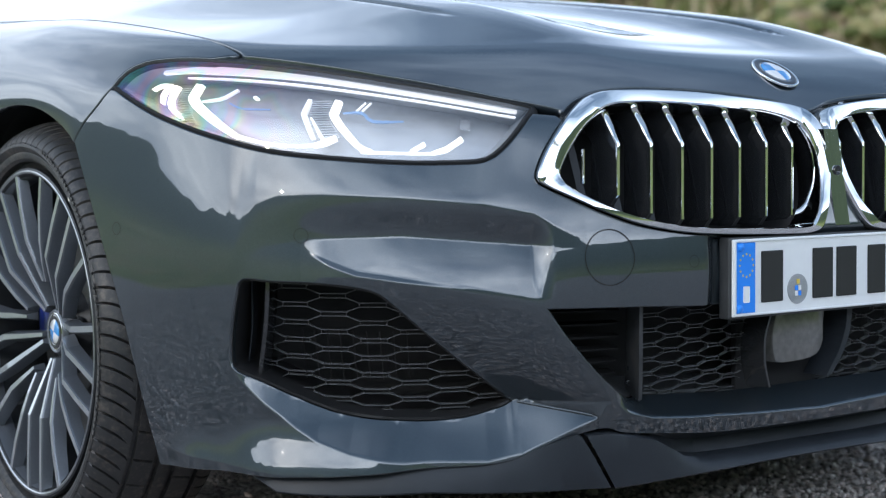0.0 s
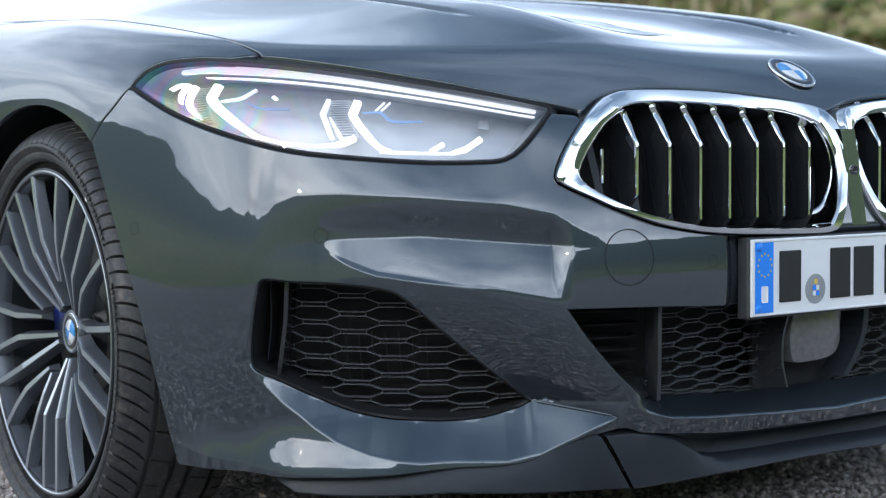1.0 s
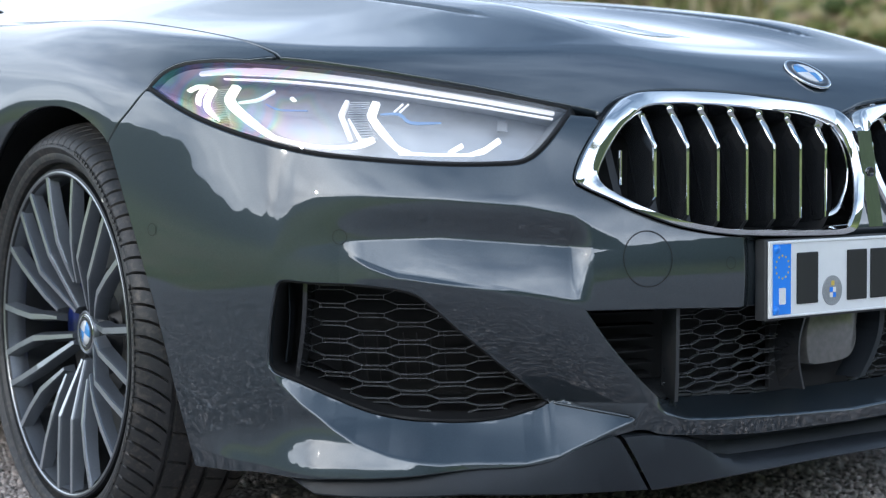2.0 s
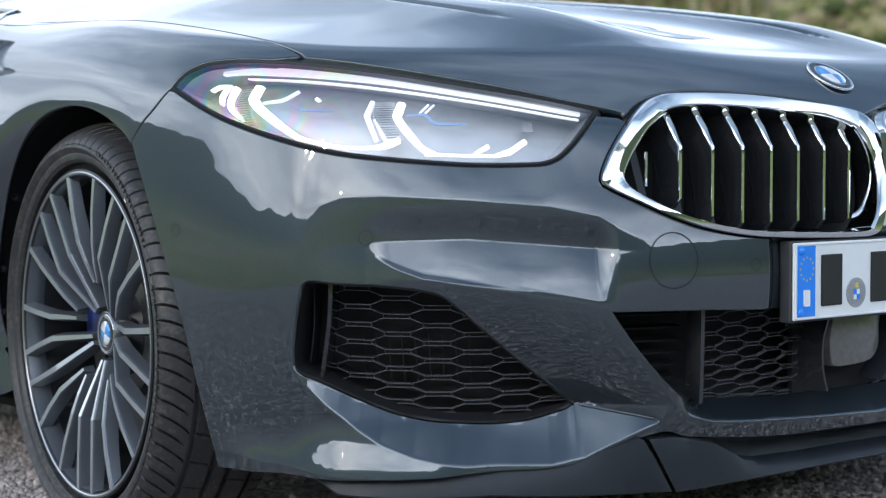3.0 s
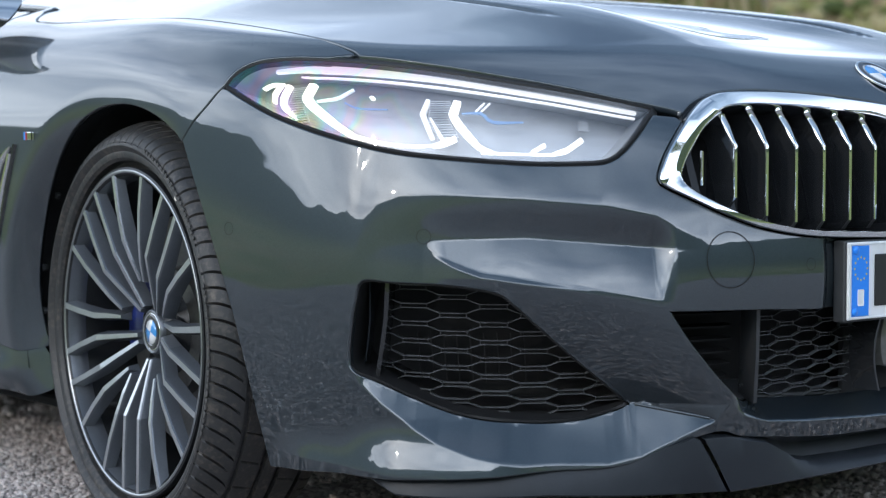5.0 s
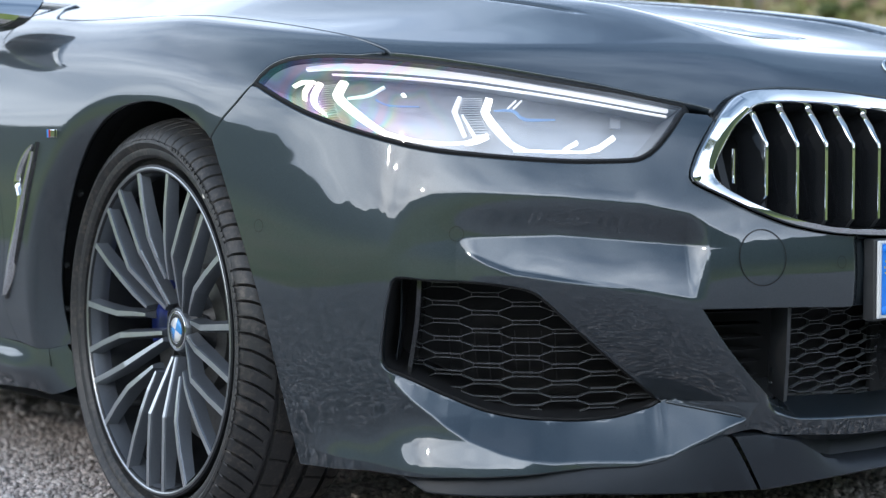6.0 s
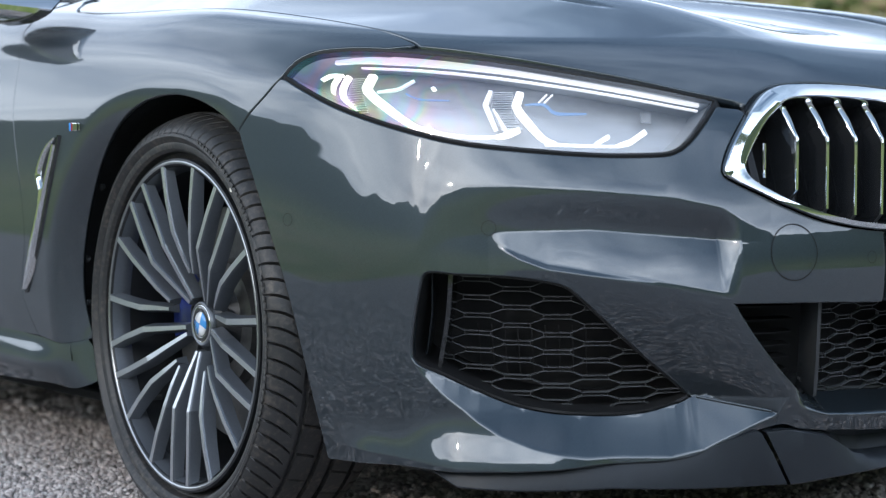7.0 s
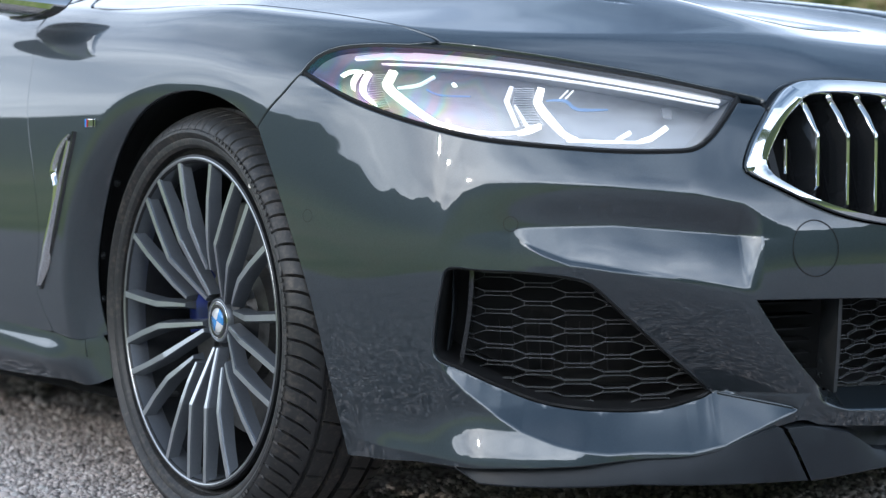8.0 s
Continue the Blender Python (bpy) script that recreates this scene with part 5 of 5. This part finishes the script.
def ground_material():
    mat = bpy.data.materials.new("gravel_and_grass")
    mat.use_nodes = True
    nodes, links = mat.node_tree.nodes, mat.node_tree.links
    b = nodes["Principled BSDF"]
    b.inputs["Roughness"].default_value = .92
    b.inputs["Specular IOR Level"].default_value = .2
    where = nodes.new("ShaderNodeTexCoord")
    cells, hue = gravel_nodes(nodes, links, where)
    big, mid, fine = (nodes.new("ShaderNodeTexNoise") for _ in range(3))
    for tex, s, d in ((big, .12, 5), (mid, 1.1, 6), (fine, 9, 5)):
        tex.inputs["Scale"].default_value, tex.inputs["Detail"].default_value = s, d
        links.new(where.outputs["Object"], tex.inputs["Vector"])
    grass = nodes.new("ShaderNodeValToRGB")
    e = grass.color_ramp.elements
    e[0].position, e[0].color = .36, (.12, .17, .035, 1)
    e[1].position, e[1].color = .62, (.42, .38, .18, 1)
    q = e.new(.5)
    q.color = (.24, .29, .07, 1)
    add = nodes.new("ShaderNodeMath")
    add.operation = "MULTIPLY_ADD"
    add.inputs[1].default_value = .5
    half = nodes.new("ShaderNodeMath")
    half.operation = "MULTIPLY"
    half.inputs[1].default_value = .5
    links.new(big.outputs["Fac"], half.inputs[0])
    links.new(mid.outputs["Fac"], add.inputs[0])
    links.new(half.outputs[0], add.inputs[2])
    links.new(add.outputs[0], grass.inputs["Fac"])
    mask = nodes.new("ShaderNodeAttribute")
    mask.attribute_name = "grass"
    rough = nodes.new("ShaderNodeMath")
    rough.operation = "MULTIPLY_ADD"
    rough.inputs[1].default_value = .5
    links.new(mid.outputs["Fac"], rough.inputs[0])
    links.new(mask.outputs["Fac"], rough.inputs[2])
    edge = nodes.new("ShaderNodeMapRange")
    edge.inputs["From Min"].default_value, edge.inputs["From Max"].default_value = .66, .84
    links.new(rough.outputs[0], edge.inputs["Value"])
    mix = nodes.new("ShaderNodeMix")
    mix.data_type = "RGBA"
    links.new(edge.outputs[0], mix.inputs[0])
    links.new(hue.outputs["Color"], mix.inputs[6])
    links.new(grass.outputs["Color"], mix.inputs[7])
    # woods on the far slopes
    far, woods = nodes.new("ShaderNodeMapRange"), nodes.new("ShaderNodeMix")
    far.inputs["From Min"].default_value, far.inputs["From Max"].default_value = 1.05, 1.9
    links.new(mask.outputs["Fac"], far.inputs["Value"])
    tone = nodes.new("ShaderNodeValToRGB")
    tone.color_ramp.elements[0].position, tone.color_ramp.elements[0].color = .35, (.032, .048, .026, 1)
    tone.color_ramp.elements[1].position, tone.color_ramp.elements[1].color = .65, (.10, .13, .055, 1)
    links.new(mid.outputs["Fac"], tone.inputs["Fac"])
    woods.data_type = "RGBA"
    links.new(far.outputs[0], woods.inputs[0])
    links.new(mix.outputs[2], woods.inputs[6])
    links.new(tone.outputs["Color"], woods.inputs[7])
    links.new(woods.outputs[2], b.inputs["Base Color"])
    bump = nodes.new("ShaderNodeBump")
    bump.inputs["Distance"].default_value = .006
    links.new(cells.outputs["Distance"], bump.inputs["Height"])
    bump.invert = True
    links.new(bump.outputs["Normal"], b.inputs["Normal"])
    return mat


def land(x, y):
    """Height of the ground: a flat yard, a bank behind, hills all round."""
    r = np.hypot(x - .5, y)
    az = np.arctan2(x, y)
    deg = np.degrees(az)
    ridge = knots(deg, (-180, 13.0), (-160, 12.0), (-140, 11), (-110, 11.2), (-95, 9.6), (-91, 8.2), (-86, 9.4), (-80, 7.0), (-74, 7.2), (-70, 5.7), (-66, 6.4), (-60, 6.4), (-55, 6.4), (-50, 6.3), (-42, 6.8), (-28, 4.4), (-20, 4.6), (20, 4.5), (70, 4.5), (90, 9), (125, 11), (150, 13), (180, 13.0))
    ridge = np.tan(np.radians(ridge)) * 1.42 + .003 * np.sin(19 * az + 1.0) + .004 * np.sin(43 * az) + .003 * np.sin(87 * az + 1)
    far = ridge * np.maximum(r - 14, 0) * smooth(14, 90, r) * (1 - .35 * smooth(200, 400, r))
    bank = .19 * np.maximum(x * .75 + y * .66 - 6.0, 0) * smooth(6, 10, x * .75 + y * .66) * (1 - smooth(40, 90, r))
    return far + bank


rad = np.concatenate([np.linspace(0, 8, 41), 8 * (400 / 8) ** np.linspace(0, 1, 70)[1:]])
ang = np.linspace(0, 2 * math.pi, 300, endpoint=False)
gx = np.concatenate([[0.5], (.5 + np.outer(rad[1:], np.cos(ang))).ravel()])
gy = np.concatenate([[0], np.outer(rad[1:], np.sin(ang)).ravel()])
gz = land(gx, gy)
n = len(ang)
gf = [(0, 1 + i, 1 + (i + 1) % n) for i in range(n)]
for k in range(len(rad) - 2):
    gf += [(1 + k * n + i, 1 + (k + 1) * n + i, 1 + (k + 1) * n + (i + 1) % n, 1 + k * n + (i + 1) % n) for i in range(n)]
me = bpy.data.meshes.new("ground")
me.from_pydata(list(zip(gx, gy, gz)), [], gf)
layer = me.attributes.new("grass", "FLOAT", "POINT")
green = np.clip(np.maximum(smooth(2.7, 3.3, -gx + .12 * np.sin(gy * 2.3)), np.maximum(smooth(5.2, 6.8, gx * .75 + gy * .66), smooth(7, 10, np.hypot(gx, gy)))), 0, 1)
layer.data.foreach_set("value", (green + smooth(18, 60, np.hypot(gx, gy))).astype(np.float32))
me.materials.append(ground_material())
for p in me.polygons:
    p.use_smooth = True
tagged(new("ground", me), "grey gravel yard edged by rough grass and hills", "ground", kind="structure")


def scatter(name, places, sizes, shape, mat, label, category, flat=.7, seed=1):
    """Many small bodies joined in one mesh."""
    rng = np.random.default_rng(seed)
    v0, f0 = shape
    m, k = len(places), len(v0)
    ang_ = rng.uniform(0, 2 * math.pi, (m, 2))
    jit = rng.uniform(.72, 1.28, (m, k, 1))
    v = v0[None] * jit * rng.uniform([.8, .6, .45], [1.3, 1.0, .9], (m, 3))[:, None]
    ca, sa = np.cos(ang_[:, 0])[:, None], np.sin(ang_[:, 0])[:, None]
    cb, sb = np.cos((ang_[:, 1] - 3) * .25)[:, None], np.sin((ang_[:, 1] - 3) * .25)[:, None]
    x, y, z = v[..., 0], v[..., 1], v[..., 2]
    y, z = y * cb - z * sb, y * sb + z * cb
    x, y = x * ca - y * sa, x * sa + y * ca
    v = np.stack([x, y, z], -1) * sizes[:, None, None] + places[:, None]
    f = (f0[None] + (np.arange(m) * k)[:, None, None]).reshape(-1, 3)
    me = bpy.data.meshes.new(name)
    me.vertices.add(m * k)
    me.vertices.foreach_set("co", v.reshape(-1).astype(np.float32))
    me.loops.add(len(f) * 3)
    me.loops.foreach_set("vertex_index", f.reshape(-1).astype(np.int32))
    me.polygons.add(len(f))
    me.polygons.foreach_set("loop_start", np.arange(0, len(f) * 3, 3, dtype=np.int32))
    me.update(calc_edges=True)
    me.materials.append(mat)
    return tagged(new(name, me), label, category, kind="stuff")


def ball():
    bm = bmesh.new()
    bmesh.ops.create_icosphere(bm, subdivisions=1, radius=.5)
    v = np.array([tuple(q.co) for q in bm.verts])
    f = np.array([[q.index for q in face.verts] for face in bm.faces])
    bm.free()
    return v, f


def stone_material():
    mat = bpy.data.materials.new("gravel_stone")
    mat.use_nodes = True
    nodes, links = mat.node_tree.nodes, mat.node_tree.links
    b = nodes["Principled BSDF"]
    b.inputs["Roughness"].default_value = .85
    b.inputs["Specular IOR Level"].default_value = .3
    geo = nodes.new("ShaderNodeNewGeometry")
    hue = nodes.new("ShaderNodeValToRGB")
    e = hue.color_ramp.elements
    e[0].position, e[0].color = 0, (.15, .14, .135, 1)
    e[1].position, e[1].color = 1, (.82, .78, .75, 1)
    for pos, c in ((.25, (.36, .32, .30)), (.5, (.60, .52, .485)), (.7, (.52, .495, .48)), (.88, (.76, .66, .615))):
        q = e.new(pos)
        q.color = (*c, 1)
    links.new(geo.outputs["Random Per Island"], hue.inputs["Fac"])
    links.new(hue.outputs["Color"], b.inputs["Base Color"])
    return mat


rng = np.random.default_rng(7)
px = np.concatenate([rng.uniform(-1.25, .35, 42000), rng.uniform(-1.1, 1.3, 30000), rng.uniform(-1.2, 1.8, 9000), rng.uniform(-2.9, -1.0, 34000)])
py = np.concatenate([rng.uniform(.22, 1.5, 42000), rng.uniform(-1.5, .1, 30000), rng.uniform(1.3, 4.2, 9000), rng.uniform(-1.6, 1.5, 34000)])
size = np.concatenate([rng.gamma(5, .0012, 42000) + .003, rng.gamma(5, .0013, 30000) + .003, rng.gamma(5, .003, 9000) + .007, rng.gamma(4, .0027, 34000) + .004])
size = np.minimum(size, .036)
scatter("gravel", np.stack([px, py, size * .12], 1), size, ball(), stone_material(), "loose grey and tan gravel chippings", "gravel")


# rough grass, rocks and low scrub on the bank
def blade_shape():
    v = np.array([(-.06, 0, 0), (.06, 0, 0), (.045, .12, .55), (-.045, .12, .55), (0, .34, 1.0)])
    f = np.array([(0, 1, 2), (0, 2, 3), (3, 2, 4)])
    return v, f


def tint_material(name, stops, rough=.8):
    mat = bpy.data.materials.new(name)
    mat.use_nodes = True
    nodes, links = mat.node_tree.nodes, mat.node_tree.links
    b = nodes["Principled BSDF"]
    b.inputs["Roughness"].default_value, b.inputs["Specular IOR Level"].default_value = rough, .25
    geo, hue = nodes.new("ShaderNodeNewGeometry"), nodes.new("ShaderNodeValToRGB")
    e = hue.color_ramp.elements
    e[0].color, e[1].color = (*stops[0], 1), (*stops[-1], 1)
    for i, c in enumerate(stops[1:-1]):
        q = e.new((i + 1) / (len(stops) - 1))
        q.color = (*c, 1)
    links.new(geo.outputs["Random Per Island"], hue.inputs["Fac"])
    links.new(hue.outputs["Color"], b.inputs["Base Color"])
    return mat


def bank_places(count, seed, near, farr, lo=28, hi=66):
    g = np.random.default_rng(seed)
    a = np.radians(g.uniform(lo, hi, count))
    r = g.uniform(near, farr, count)
    x, y = r * np.sin(a) - 1.5, r * np.cos(a) - 1.5
    return np.stack([x, y, land(x, y)], 1)


pl = bank_places(26000, 3, 8, 28)
scatter("grass", pl, np.random.default_rng(4).uniform(.2, .6, len(pl)), blade_shape(), tint_material("dry_grass", [(.11, .14, .04), (.22, .23, .08), (.34, .25, .14), (.50, .42, .26)]), "rough green and straw grass on the bank", "grass", seed=5)
pl = bank_places(15000, 8, 9, 30)
keep = np.array([noise.noise(Vector((p[0] * .45, p[1] * .45, 3))) > -.02 for p in pl])
pl = pl[keep]
pl[:, 2] += np.random.default_rng(2).uniform(.05, .45, len(pl))
scatter("scrub", pl, np.random.default_rng(9).uniform(.08, .30, len(pl)), ball(), tint_material("scrub_leaf", [(.06, .08, .025), (.17, .18, .05), (.36, .30, .15), (.24, .14, .10)]), "low heather and scrub on the bank", "scrub", seed=6)
STONE = material("weathered_rock", (.36, .33, .31), rough=.9, grain=.5, grain_size=14, bump=.02)
for i, p in enumerate(bank_places(12, 21, 11, 24, 36, 58)):
    bm = bmesh.new()
    bmesh.ops.create_icosphere(bm, subdivisions=3, radius=1)
    s = .25 + .4 * random.random()
    for v in bm.verts:
        k = 1 + .35 * noise.noise(v.co * 1.3 + Vector((i * 7, 0, 0))) + .12 * noise.noise(v.co * 4)
        v.co = Vector((v.co.x * s * k * 1.3, v.co.y * s * k, v.co.z * s * k * .75))
    me = bpy.data.meshes.new("boulder")
    bm.to_mesh(me)
    bm.free()
    me.materials.append(STONE)
    ob = new("boulder", me)
    ob.location = (p[0], p[1], p[2] + s * .2)
    tagged(ob, "grey weathered boulder half sunk in grass", "boulder", "boulders on the bank")
